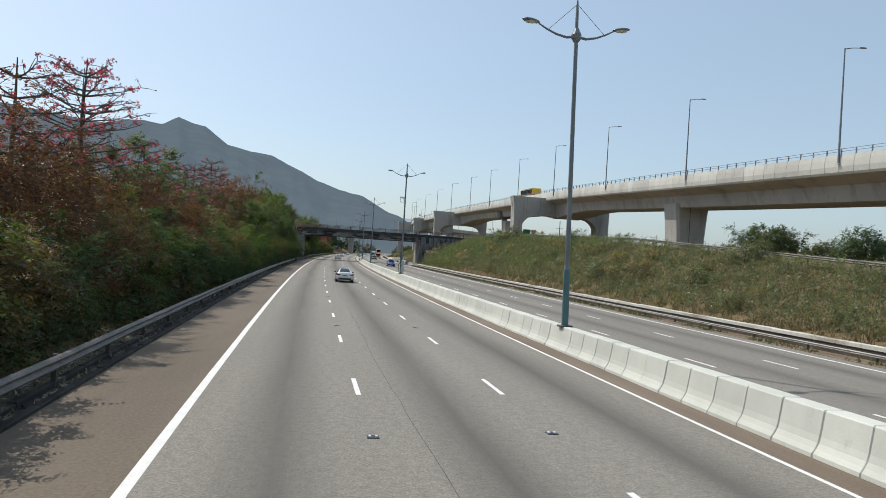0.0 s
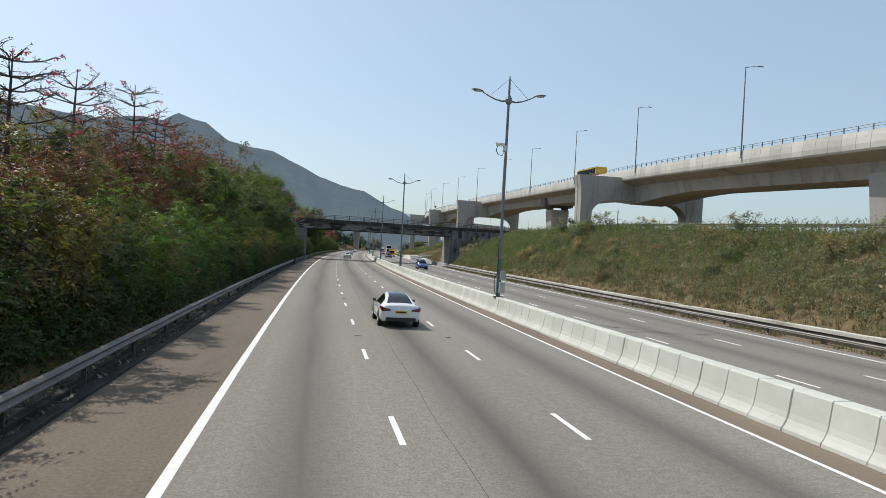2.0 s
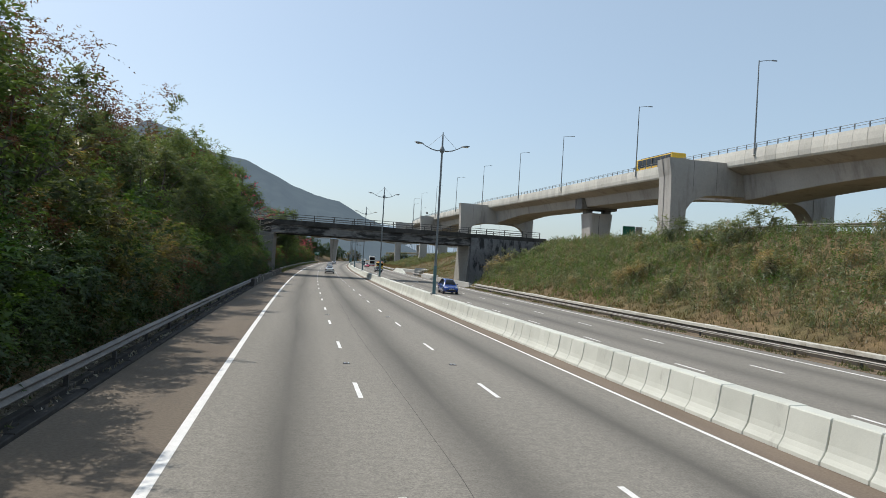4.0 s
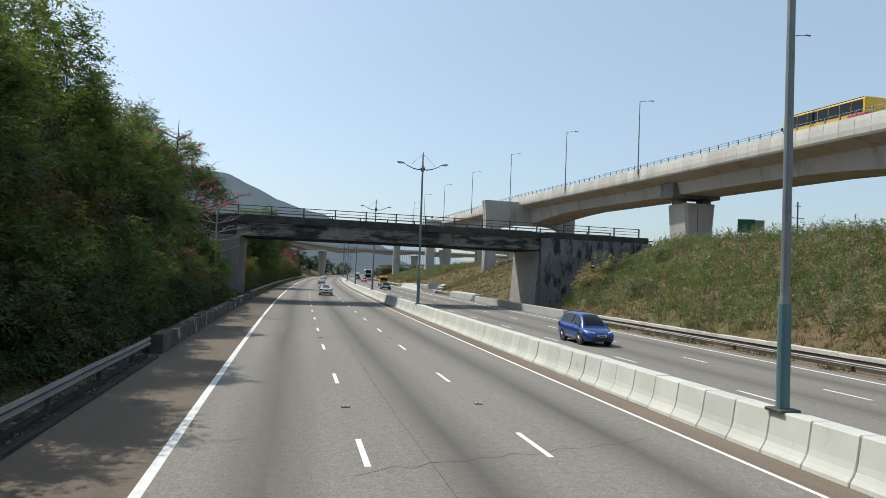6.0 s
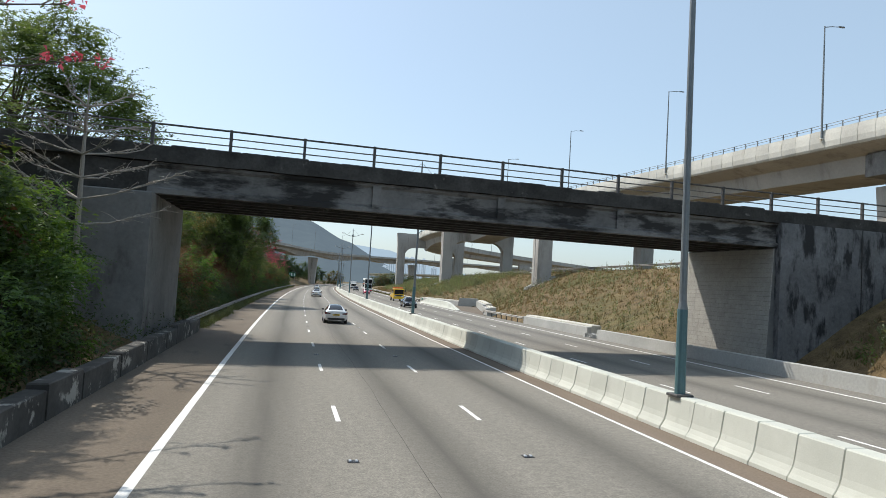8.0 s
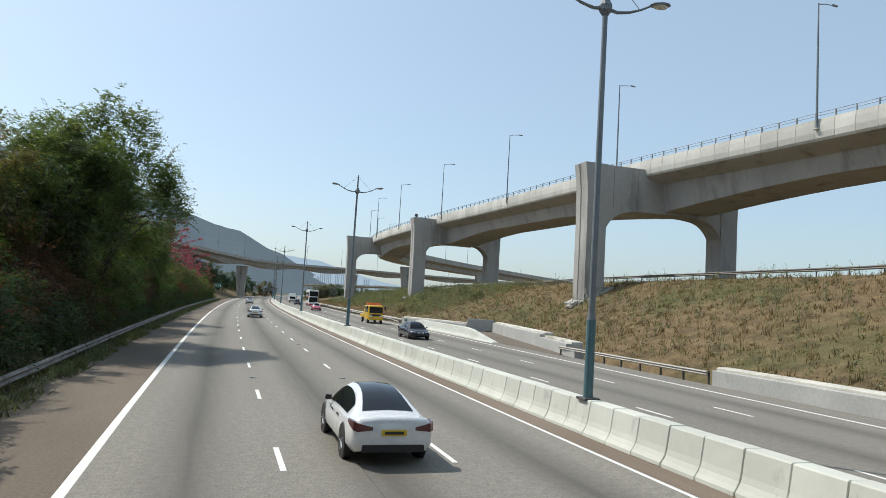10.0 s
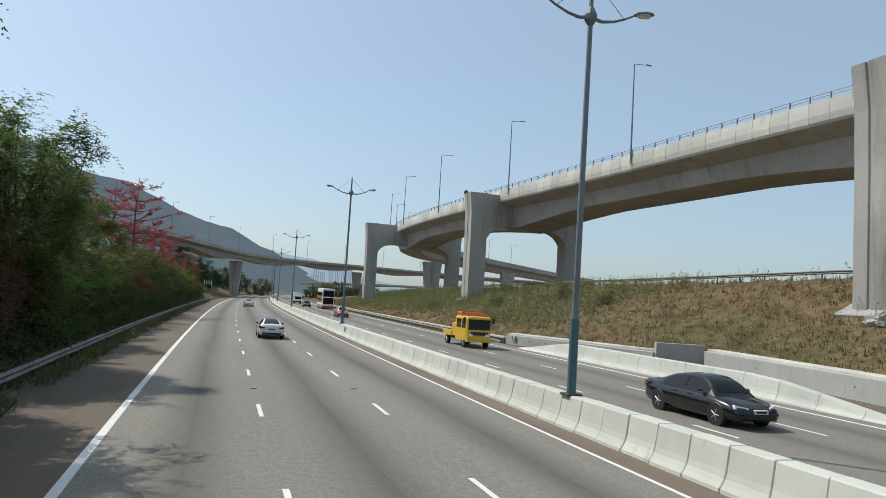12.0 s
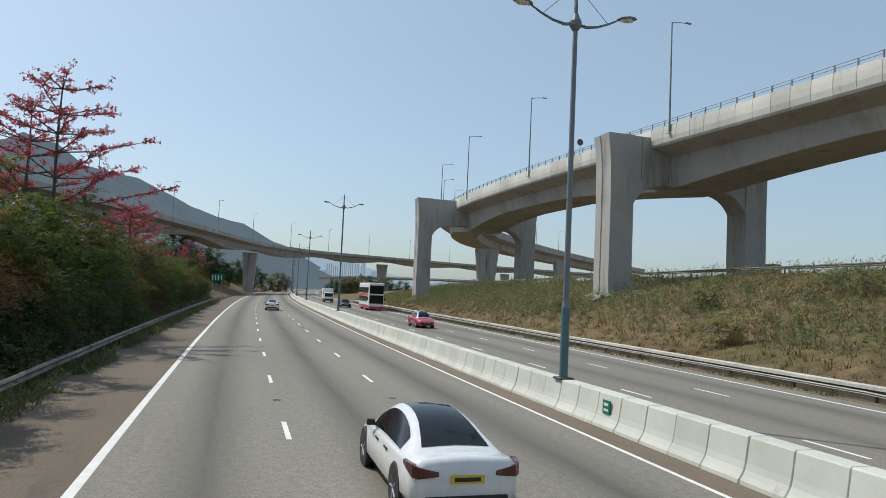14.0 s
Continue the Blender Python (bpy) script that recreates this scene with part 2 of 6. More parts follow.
def asphalt_mat(name, base, centres, half, worn=0.6):
    """Grey asphalt with darker oil bands along lane centres, patches, grain and cracks."""
    ma, nt, nodes, links = node_mat(name)
    geo = nodes.new("ShaderNodeNewGeometry")
    sp = nodes.new("ShaderNodeSeparateXYZ")
    links.new(geo.outputs["Position"], sp.inputs[0])
    wob = maths(nt, "MULTIPLY_ADD", noise_node(nt, 0.05, 2), 0.4)
    wob.node.inputs[2].default_value = -0.2
    along = maths(nt, "SUBTRACT", sp.outputs[1], BEND_Y)
    curve = maths(nt, "DIVIDE", maths(nt, "MULTIPLY", along, along), 2 * BEND_R)
    x = maths(nt, "SUBTRACT", maths(nt, "ADD", sp.outputs[0], wob), curve)
    band = None
    for c in centres:
        d = maths(nt, "ABSOLUTE", maths(nt, "SUBTRACT", x, c))
        b = maths(nt, "SUBTRACT", 1.0, maths(nt, "DIVIDE", d, half), True)
        b = maths(nt, "POWER", b, 1.3)
        band = b if band is None else maths(nt, "MAXIMUM", band, b)
    fine = noise_node(nt, 22.0, 8, 0.75)
    col = ramp(nt, noise_node(nt, 0.25, 5, 0.6, (1, 0.12, 1)), [(0.3, tuple(c * 0.9 for c in base)), (0.7, tuple(c * 1.1 for c in base))])
    col = mixc(nt, 1.0, col, ramp(nt, fine, [(0.3, (0.62,) * 3), (0.7, (1.25,) * 3)]), "MULTIPLY")
    speck = ramp(nt, noise_node(nt, 5.5, 7, 0.8), [(0.36, (0.78,) * 3), (0.6, (1.08,) * 3)])
    col = mixc(nt, 1.0, col, speck, "MULTIPLY")
    streak = ramp(nt, noise_node(nt, 1.2, 5, 0.6, (1, 0.05, 1)), [(0.35, (0.7,) * 3), (0.65, (1, 1, 1))])
    amount = mixc(nt, 1.0, streak, (worn,) * 3, "MULTIPLY")
    amount = mixc(nt, band, (0, 0, 0), amount)
    dark = tuple(c * 0.36 for c in base)
    col = mixc(nt, amount, col, dark)
    spots = ramp(nt, noise_node(nt, 1.9, 4, 0.5), [(0.70, (0, 0, 0)), (0.76, (0.5,) * 3)])
    col = mixc(nt, spots, col, tuple(c * 0.6 for c in base))
    return finish(ma, nt, col, 0.82, 0.0, fine, 0.3, 0.006, 0.35)


M_road = asphalt_mat("asphalt_main", (0.236, 0.219, 0.187), (-0.85, 2.75, 6.4), 1.15, 0.95)
M_road_far = asphalt_mat("asphalt_opposite", (0.226, 0.21, 0.18), (12.0, 15.65, 19.25), 1.1, 0.7)
M_shoulder = surface("shoulder_asphalt", (0.135, 0.108, 0.08), (0.19, 0.153, 0.115), 0.35, 14, 0.9, bump=0.35, stretch=(1, 0.2, 1), grain=0.45, stain=(0.09, 0.08, 0.065), stain_at=(0.58, 0.72), stain_scale=0.9, stain_stretch=(1, 0.3, 1))
M_strip = surface("brown_dust_strip", (0.16, 0.122, 0.09), (0.22, 0.175, 0.135), 0.8, 18, 0.95, stretch=(1, 0.15, 1))
M_paint = surface("road_paint", (0.72, 0.71, 0.68), (0.85, 0.84, 0.81), 3.0, 30, 0.7, grain=0.2, stain=(0.3, 0.29, 0.27), stain_at=(0.64, 0.74), stain_scale=9.0)
M_line = M_paint
M_barrier = surface("barrier_concrete", (0.53, 0.54, 0.48), (0.61, 0.62, 0.555), 0.9, 30, 0.85, grain=0.07, rand=0.14, stain=(0.33, 0.32, 0.29), stain_at=(0.62, 0.8), stain_scale=1.6, stain_stretch=(1, 1, 0.5))
M_conc = surface("viaduct_concrete", (0.36, 0.345, 0.32), (0.46, 0.44, 0.41), 0.12, 3.5, 0.88, grain=0.12, stain=(0.22, 0.205, 0.185), stain_at=(0.52, 0.74), stain_scale=0.5, stain_stretch=(1, 1, 0.18))
M_panel = surface("parapet_concrete", (0.55, 0.535, 0.485), (0.66, 0.645, 0.58), 0.3, 5.0, 0.85, grain=0.15, rand=0.24, stain=(0.42, 0.38, 0.30), stain_at=(0.6, 0.8), stain_scale=0.9, stain_stretch=(1, 1, 0.35))
M_wall = surface("wall_concrete", (0.38, 0.38, 0.36), (0.48, 0.475, 0.45), 0.4, 9.0, 0.88, grain=0.2, stain=(0.33, 0.31, 0.27), stain_at=(0.6, 0.76), stain_scale=1.2, stain_stretch=(1, 1, 0.4))
M_cap = surface("pale_coping", (0.5, 0.48, 0.42), (0.66, 0.64, 0.57), 0.5, 9.0, 0.9, grain=0.25, stain=(0.24, 0.2, 0.14), stain_at=(0.54, 0.7), stain_scale=0.6, stain_stretch=(1, 0.5, 1))
M_girder = surface("stained_girder_concrete", (0.15, 0.145, 0.14), (0.27, 0.26, 0.25), 0.35, 6.0, 0.9, grain=0.25, stain=(0.035, 0.033, 0.032), stain_at=(0.46, 0.56), stain_scale=0.55, stain_stretch=(0.45, 0.45, 1.6))
# weathered black for the deck edge; on the underside it also paints in shade
M_edge_soffit = surface("weathered_edge_shaded_soffit", (0.035, 0.033, 0.03), (0.09, 0.084, 0.078), 0.9, 8.0, 0.95, grain=0.4, stain=(0.22, 0.21, 0.19), stain_at=(0.64, 0.74), stain_scale=1.6)
M_abut = surface("abutment_concrete", (0.16, 0.158, 0.152), (0.24, 0.235, 0.225), 0.5, 5.0, 0.9, grain=0.22, stain=(0.07, 0.065, 0.06), stain_at=(0.55, 0.72), stain_scale=0.7, stain_stretch=(1, 1, 0.5))
M_oldwall = surface("blotched_wing_wall", (0.14, 0.14, 0.145), (0.24, 0.24, 0.245), 0.6, 5.0, 0.92, grain=0.35, bump=0.7, dist=0.05, stain=(0.035, 0.035, 0.037), stain_at=(0.5, 0.6), stain_scale=0.8, stain_stretch=(1.3, 1.3, 0.45))
M_stone = surface("pale_stone_facing", (0.36, 0.345, 0.315), (0.44, 0.425, 0.385), 1.2, 9.0, 0.9, grain=0.25, rand=0.08)
M_steel = surface("galvanised_steel", (0.13, 0.12, 0.112), (0.21, 0.2, 0.187), 0.8, 10.0, 0.6, metal=0.2, grain=0.25, stain=(0.15, 0.105, 0.075), stain_at=(0.62, 0.76), stain_scale=1.7)
M_darksteel = surface("dark_weathered_steel", (0.06, 0.06, 0.06), (0.13, 0.125, 0.12), 1.2, 12.0, 0.6, metal=0.3, grain=0.3)
M_lamp_grey = surface("grey_pole_paint", (0.17, 0.19, 0.20), (0.23, 0.25, 0.26), 0.8, 10, 0.5, metal=0.3, grain=0.15)
M_lamp_teal = surface("teal_pole_paint", (0.075, 0.15, 0.165), (0.10, 0.19, 0.205), 0.8, 10, 0.45, grain=0.15)
M_lens = plain("lamp_lens", (0.62, 0.60, 0.50), 0.25)
M_dirt = surface("dry_earth", (0.15, 0.11, 0.07), (0.27, 0.205, 0.135), 0.5, 6.0, 0.95, grain=0.5, bump=0.6, dist=0.05)
M_black = plain("black_plastic", (0.02, 0.02, 0.022), 0.5)
M_rubber = plain("tyre_rubber", (0.025, 0.025, 0.026), 0.8)
M_chrome = plain("alloy_rim", (0.55, 0.56, 0.58), 0.3, 0.9)
M_glass = plain("dark_car_glass", (0.008, 0.01, 0.013), 0.08, 0.0, 0.35, 0.0)
M_red = plain("red_lamp_lens", (0.10, 0.008, 0.010), 0.2, coat=0.6)
M_head = plain("clear_lamp_lens", (0.7, 0.72, 0.75), 0.12, 0.2)
M_yellowplate = plain("yellow_plate", (0.75, 0.52, 0.04), 0.5)
M_sign_green = plain("green_sign_sheet", (0.01, 0.16, 0.09), 0.45)
M_white = plain("white_sign_sheet", (0.75, 0.75, 0.73), 0.5)
M_leaf = leaf_mat("leaf_green", (0.038, 0.072, 0.022), (0.135, 0.195, 0.055), (0.15, 0.105, 0.05), 0.68, 0.52)
M_leaf_tree = leaf_mat("leaf_tree", (0.055, 0.092, 0.032), (0.185, 0.24, 0.09), (0.15, 0.105, 0.055), 0.78, 0.56)
M_leaf_bright = leaf_mat("leaf_bright", (0.05, 0.11, 0.018), (0.14, 0.23, 0.05), (0.15, 0.12, 0.05), 0.78, 0.52)
M_leaf_dark = leaf_mat("leaf_dark", (0.026, 0.056, 0.02), (0.1, 0.15, 0.055), (0.12, 0.075, 0.038), 0.7, 0.45)
M_leaf_dry = leaf_mat("leaf_dry", (0.09, 0.04, 0.024), (0.2, 0.098, 0.056), (0.07, 0.08, 0.03), 0.8, 0.42)
M_leaf_pale = leaf_mat("leaf_pale", (0.06, 0.088, 0.04), (0.18, 0.215, 0.11), (0.16, 0.125, 0.075), 0.76, 0.5)
M_grass = leaf_mat("slope_weeds", (0.13, 0.096, 0.048), (0.27, 0.2, 0.105), (0.085, 0.1, 0.04), 0.53, 0.3)
M_grass_brown = leaf_mat("brown_weeds", (0.115, 0.076, 0.032), (0.25, 0.17, 0.075), (0.08, 0.09, 0.04), 0.66, 0.3)
M_weed = leaf_mat("tall_weeds", (0.085, 0.11, 0.055), (0.235, 0.265, 0.15), (0.21, 0.155, 0.075), 0.58, 0.42)
M_flower = leaf_mat("red_blossom", (0.36, 0.04, 0.06), (0.60, 0.13, 0.17), None, 0.6, 0.4, (1.15, 1.0, 1.0))
M_bark = surface("bark", (0.075, 0.06, 0.048), (0.14, 0.115, 0.095), 2.0, 14, 0.95, grain=0.4, bump=0.5, stretch=(1, 1, 0.2))

# ---- the ground, one sheet to the horizon ----
def lerp(v, xs, ys):
    return np.interp(v, xs, ys)


def foot(y):
    """Where the embankment on the opposite side begins."""
    return lerp(y, [-100, 183, 190, 204.5, 207, 240, 245, 276.6, 279, 293.5, 302, 600], [23.5, 23.6, 27.2, 27.2, 24.2, 24.2, 24.4, 31.4, 29.0, 23.7, 23.6, 25])


def crest(y):
    return lerp(y, [-100, 60, 185, 205, 240, 300, 345, 410, 520, 700], [37.0, 37.5, 38.5, 41, 44.5, 45, 43.5, 41, 40, 40])


def crest_z(y):
    return lerp(y, [-100, 0, 40, 80, 130, 165, 190, 230, 282, 344, 410, 520, 640, 800], [1.5, 2.6, 3.9, 6.3, 7.8, 7.9, 7.9, 7.4, 7.1, 6.3, 5.0, 2.6, 0.6, 0.2])


def ground_z(x, y):
    x, y = np.asarray(x, float), np.asarray(y, float)
    left = np.where(x > -24, 0.06 + 0.40 * np.clip(-6.2 - x, 0, 20), 7.2 + 0.20 * (-24 - x))
    left = np.where(x < -160, 34.4 + 0.02 * (-160 - x), left)
    fade = np.clip((900 - y) / 350, 0.05, 1)
    left = np.where(x < -6.2, left * fade, 0.0)
    f, c, cz = foot(y), crest(y), crest_z(y)
    s = np.clip((x - f) / (c - f), 0, 1)
    s = np.where(s < 0.94, s, 0.94 + (s - 0.94) * 0.5)
    right = 0.12 + (cz - 0.12) * s
    right = np.where(x > 82, 1.2 + (right - 1.2) * np.clip((130 - x) / 48, 0, 1), right)
    z = np.where(x <= -6.2, left, np.where(x >= f, right, -0.25))
    bumps = np.vectorize(lambda a, b: noise.noise((a * 0.35, b * 0.35, 0)))(np.clip(x, -60, 90), np.clip(y, -80, 700))
    return z + np.where((x < -7.5) | ((x > f + 0.8) & (x < c)), 0.22 * bumps, 0.0)


def build_ground():
    xs = np.unique(np.concatenate([[-4500, -2500, -1200, -600, -300, -160, -100, -70, -50, -40, -32, -27], np.arange(-24, -6.3, 1.2), [-6.5, -6.2, -6.15, 10, 22.7, 22.8], np.arange(23.2, 48, 0.8), [50, 60, 70, 82, 95, 112, 130, 180, 300, 600, 1200, 2500, 4500]]))
    ys = np.unique(np.concatenate([[-900, -400, -200, -120, -70, -40], np.arange(-30, 460, 1.6), np.arange(460, 700, 12), [750, 850, 1000, 1400, 2200, 4600]]))
    gx, gy = np.meshgrid(xs, ys)
    gz = ground_z(gx, gy)
    v = np.stack([gx, gy, gz], -1).reshape(-1, 3)
    n = len(xs)
    i, j = np.meshgrid(np.arange(len(ys) - 1), np.arange(n - 1), indexing="ij")
    a = (i * n + j).ravel()
    quads = np.stack([a, a + 1, a + n + 1, a + n], -1)
    me = mesh_np("ground", v, quads, M_ground)
    me.shade_smooth()
    thing("ground", "dry grassy earth with brown and green patches", "ground", kind="structure", data=me)


def ground_material():
    ma, nt, nodes, links = node_mat("ground_cover")
    big = noise_node(nt, 0.09, 4)
    mid = noise_node(nt, 0.8, 6, 0.7)
    fine = noise_node(nt, 7.0, 8, 0.75)
    col = ramp(nt, mid, [(0.28, (0.075, 0.054, 0.03)), (0.5, (0.165, 0.118, 0.062)), (0.72, (0.255, 0.18, 0.095))])
    col = mixc(nt, ramp(nt, big, [(0.48, (0, 0, 0)), (0.68, (0.7,) * 3)]), col, ramp(nt, mid, [(0.3, (0.05, 0.065, 0.022)), (0.7, (0.13, 0.135, 0.055))]))
    col = mixc(nt, 1.0, col, ramp(nt, fine, [(0.3, (0.55,) * 3), (0.7, (1.25,) * 3)]), "MULTIPLY")
    return finish(ma, nt, col, 0.95, 0.0, fine, 0.7, 0.08, 0.2)


M_ground = ground_material()
build_ground()

# ---- carriageways ----
ROAD_END = 1100


def road_piece(name, x0, x1, material, label, y0=-60, y1=ROAD_END, z=0.0):
    me = Shape().strip(x0, y0, z - 0.35, x1, y1, z).mesh(name, material)
    return thing(name, label, "road", kind="structure", data=me)


road = road_piece("road", -2.75, 8.27, M_road, "three-lane grey asphalt carriageway with dark oil bands")
shoulder = road_piece("hard_shoulder", -5.75, -2.75, M_shoulder, "brownish dusty asphalt hard shoulder beside the carriageway")
strip = road_piece("median_strip", 8.27, 9.1, M_strip, "brown dusty strip along the concrete median barrier")
far_road = road_piece("opposite_road", 9.1, 23.0, M_road_far, "three-lane pale grey asphalt carriageway of the opposite direction")


def bar_mesh(name, w, length, material=None):
    return Shape().box(-w / 2, 0, -0.02, w / 2, length, 0.004).mesh(name, material or M_paint)


def solid_line(parent, x, w, name="edge_line"):
    part(name, Shape().strip(x - w / 2, -60, -0.02, x + w / 2, ROAD_END, 0.004), M_paint, parent)


solid_line(road, -2.7, 0.185)
solid_line(road, 8.17, 0.11)
solid_line(far_road, 21.0, 0.17)
solid_line(far_road, 10.75, 0.15)
dash_me = bar_mesh("lane_dash", 0.12, 2.0)
for parent, x, phase in ((road, 0.86, 9.0), (road, 4.44, 9.4), (far_road, 13.9, 6.0), (far_road, 17.45, 6.3)):
    for k in range(-4, 58):
        ob = part("lane_dash", dash_me, None, parent)
        at(ob, pose(x + rng.uniform(-0.02, 0.02), 8.895 * k + phase, 0, 0, 0, rng.uniform(-0.25, 0.25)))
# road studs half way between the dashes
stud = Shape().slab(-0.025, -0.045, 0, 0.025, 0.045, 0.03, 0.01).mesh("road_stud", M_head)
socket = Shape().slab(-0.11, -0.1, 0, 0.11, 0.1, 0.012, 0.004).mesh("socket", M_black)
for x, phase in ((0.86, 14.3), (4.42, 14.7)):
    for k in range(-1, 22):
        base = at(part("stud_socket", socket, None, road, "dark cast socket of a road stud"), pose(x, 17.79 * k + phase, 0))
        for dx in (-0.06, 0.06):
            at(part("road_stud", stud, None, base, "small pale reflector"), pose(dx, 0, 0.008))
# cracks and tar seams running along and across the lanes
def seam(points, w, parent=None):
    s = Shape()
    for (xa, ya), (xb, yb) in zip(points, points[1:]):
        d = Vector((xb - xa, yb - ya, 0))
        n = Vector((-d.y, d.x, 0)).normalized() * w / 2
        a, b = Vector((xa, ya, 0.003)), Vector((xb, yb, 0.003))
        s.add([a + n, a - n, b - n, b + n], [(0, 1, 2, 3)])
    return s


M_tar = surface("tar_seam", (0.06, 0.056, 0.05), (0.12, 0.112, 0.1), 2.0, 20, 0.9)
pts, y = [], -30.0
while y < 420:
    pts.append((lerp(y, [0, 60, 200, 265, 400], [1.75, 1.8, 2.2, 2.9, 2.9]) + 0.05 * math.sin(y * 0.21) + rng.uniform(-0.03, 0.03), y))
    y += rng.uniform(1.0, 2.2)
part("tar_seam", seam(pts, 0.014), M_tar, road, "thin dark seam along the lane")
for y0, tilt in ((82.5, -2.1), (133.0, 0.3)):
    pts = [(x, y0 + tilt * x + rng.uniform(-0.15, 0.15)) for x in np.arange(0.6, 7.6, 0.35)]
    part("tar_seam", seam(pts, 0.02), M_tar, road, "thin crack across the lanes")

# ---- concrete median barrier ----
PROFILE = [(0, 0), (0.01, 0.08), (0.075, 0.17), (0.13, 0.27), (0.165, 0.4), (0.235, 0.87), (0.265, 0.9), (0.665, 0.9), (0.695, 0.87), (0.765, 0.4), (0.8, 0.27), (0.855, 0.17), (0.92, 0.08), (0.93, 0)]


def barrier_unit(length, name="barrier_unit"):
    b = 0.018
    rings = []
    for y, k in ((0, b), (b, 0), (length - b, 0), (length, b)):
        rings.append([Vector((x + (k if x < 0.46 else -k), y, max(z - (k if z > 0.5 else 0), 0))) for x, z in PROFILE])
    return Shape().loft(rings).mesh(name, M_barrier)


median = thing("median_barrier", "pale concrete median barrier in short jointed units", "barrier", kind="structure")
UNIT, MED = 1.15, 9.02
core = Shape().loft([[Vector((MED + 0.46 + (x - 0.46) * 0.88, y, z * 0.96)) for x, z in PROFILE] for y in np.linspace(-40, 460, 51)])
part("joint_core", core, surface("barrier_joint", (0.16, 0.155, 0.14), (0.24, 0.23, 0.21), 1.0, 12), median, "dark recessed joints")
unit = barrier_unit(UNIT - 0.016)
y = 4.0
for k in range(290):
    at(part("barrier_unit", unit, None, median), pose(MED + rng.normal(0, 0.006), y, rng.normal(0, 0.004), 0, 0, rng.normal(0, 0.12)))
    y += UNIT
far_units = Shape()
far_units.loft([[Vector((MED + x, yy, z)) for x, z in PROFILE] for yy in np.linspace(y, 460, 13)])
far_units.loft([[Vector((MED + x, yy, z)) for x, z in PROFILE] for yy in np.linspace(-40, 3.98, 5)])
far_units.loft([[Vector((MED + x, yy, z)) for x, z in PROFILE] for yy in np.linspace(460, ROAD_END, 60)])
part("barrier_run", far_units, M_barrier, median)

# ---- steel guard rails ----
WBEAM = [(0, 0), (0.05, 0.03), (0.085, 0.075), (0.05, 0.12), (0.015, 0.155), (0.05, 0.19), (0.085, 0.235), (0.05, 0.28), (0, 0.31)]


def guard_rail(name, label, path, facing, base=0.45, post_step=3.0, rails=1, tall=1.0, metal=None):
    """A W-profile beam on posts along a path of (x, y, z); facing +1: the wave looks to +x."""
    ob = thing(name, label, "guard rail", kind="structure")
    for r in range(rails):
        s = Shape()
        rings = []
        for x, y, z in path:
            wob = 0.012 * math.sin(y * 0.7 + x)
            rings.append([Vector((x + wob + facing * (a + 0.02), y, z + base + b * tall - r * 0.38)) for a, b in WBEAM] + [Vector((x + wob + facing * 0.008, y, z + base + b * tall - r * 0.38)) for b in (0.31, 0)])
        s.loft(rings)
        part("beam", s, metal or M_steel, ob)
    post = Shape().slab(-0.05, -0.035, -0.5, 0.05, 0.035, base + 0.3 * tall, 0.01).mesh("post", M_darksteel)
    px, py, pz = np.array(path).T
    yy = py[0]
    while yy <= py[-1]:
        at(part("post", post, None, ob), pose(lerp(yy, py, px) - facing * 0.09, yy, lerp(yy, py, pz)))
        yy += post_step
    return ob


def line(x, y0, y1, step=2.0, z=0.0):
    return [(x, y, z) for y in np.arange(y0, y1 + 0.01, step)]


M_rail_pale = surface("dusty_galvanised_steel", (0.34, 0.32, 0.285), (0.46, 0.435, 0.39), 0.8, 10.0, 0.65, metal=0.1, grain=0.25, stain=(0.22, 0.17, 0.12), stain_at=(0.6, 0.74), stain_scale=1.3)
M_rail_dull = surface("grimy_galvanised_steel", (0.15, 0.14, 0.125), (0.26, 0.245, 0.22), 0.8, 10.0, 0.65, metal=0.1, grain=0.3, stain=(0.09, 0.07, 0.05), stain_at=(0.52, 0.7), stain_scale=1.3)
guard_rail("guard_rail", "weathered grey steel guard rail along the hard shoulder", line(-5.62, -30, 148), 1, 0.42, 4.0)
guard_rail("guard_rail", "weathered grey steel guard rail beyond the bridge", line(-6.0, 201.5, 420), 1, 0.36, 3.0, 1, 1.0, M_rail_dull)
guard_rail("guard_rail", "weathered steel guard rail at the foot of the embankment", line(22.55, -30, 178), -1, 0.27, 4.0, 1, 0.45, M_rail_pale)
guard_rail("guard_rail", "weathered steel guard rail at the foot of the embankment", [(22.75, 294.2, -0.2), (22.66, 296.5, -0.08)] + line(22.62, 298.5, 460), -1, 0.27, 4.0, 1, 0.45, M_rail_pale)
guard_rail("guard_rail", "short steel guard rail between concrete walls", line(23.0, 229, 245), -1, 0.42, 2.0, 1, 0.8, M_rail_pale)


def crest_rail():
    ys = np.arange(-30, 150, 2.0)
    path = [(float(crest(y)) + 0.8, y, float(ground_z(crest(y) + 0.8, y))) for y in ys]
    guard_rail("guard_rail", "steel guard rail along the road on top of the embankment", path, -1, 0.5, 3.2, 1)
    ys = np.arange(206, 470, 2.0)
    path = [(float(crest(y)) + 1.2, y, float(ground_z(crest(y) + 1.2, y))) for y in ys]
    guard_rail("guard_rail", "steel guard rail along the road on top of the embankment", path, -1, 0.5, 3.2, 1)


crest_rail()

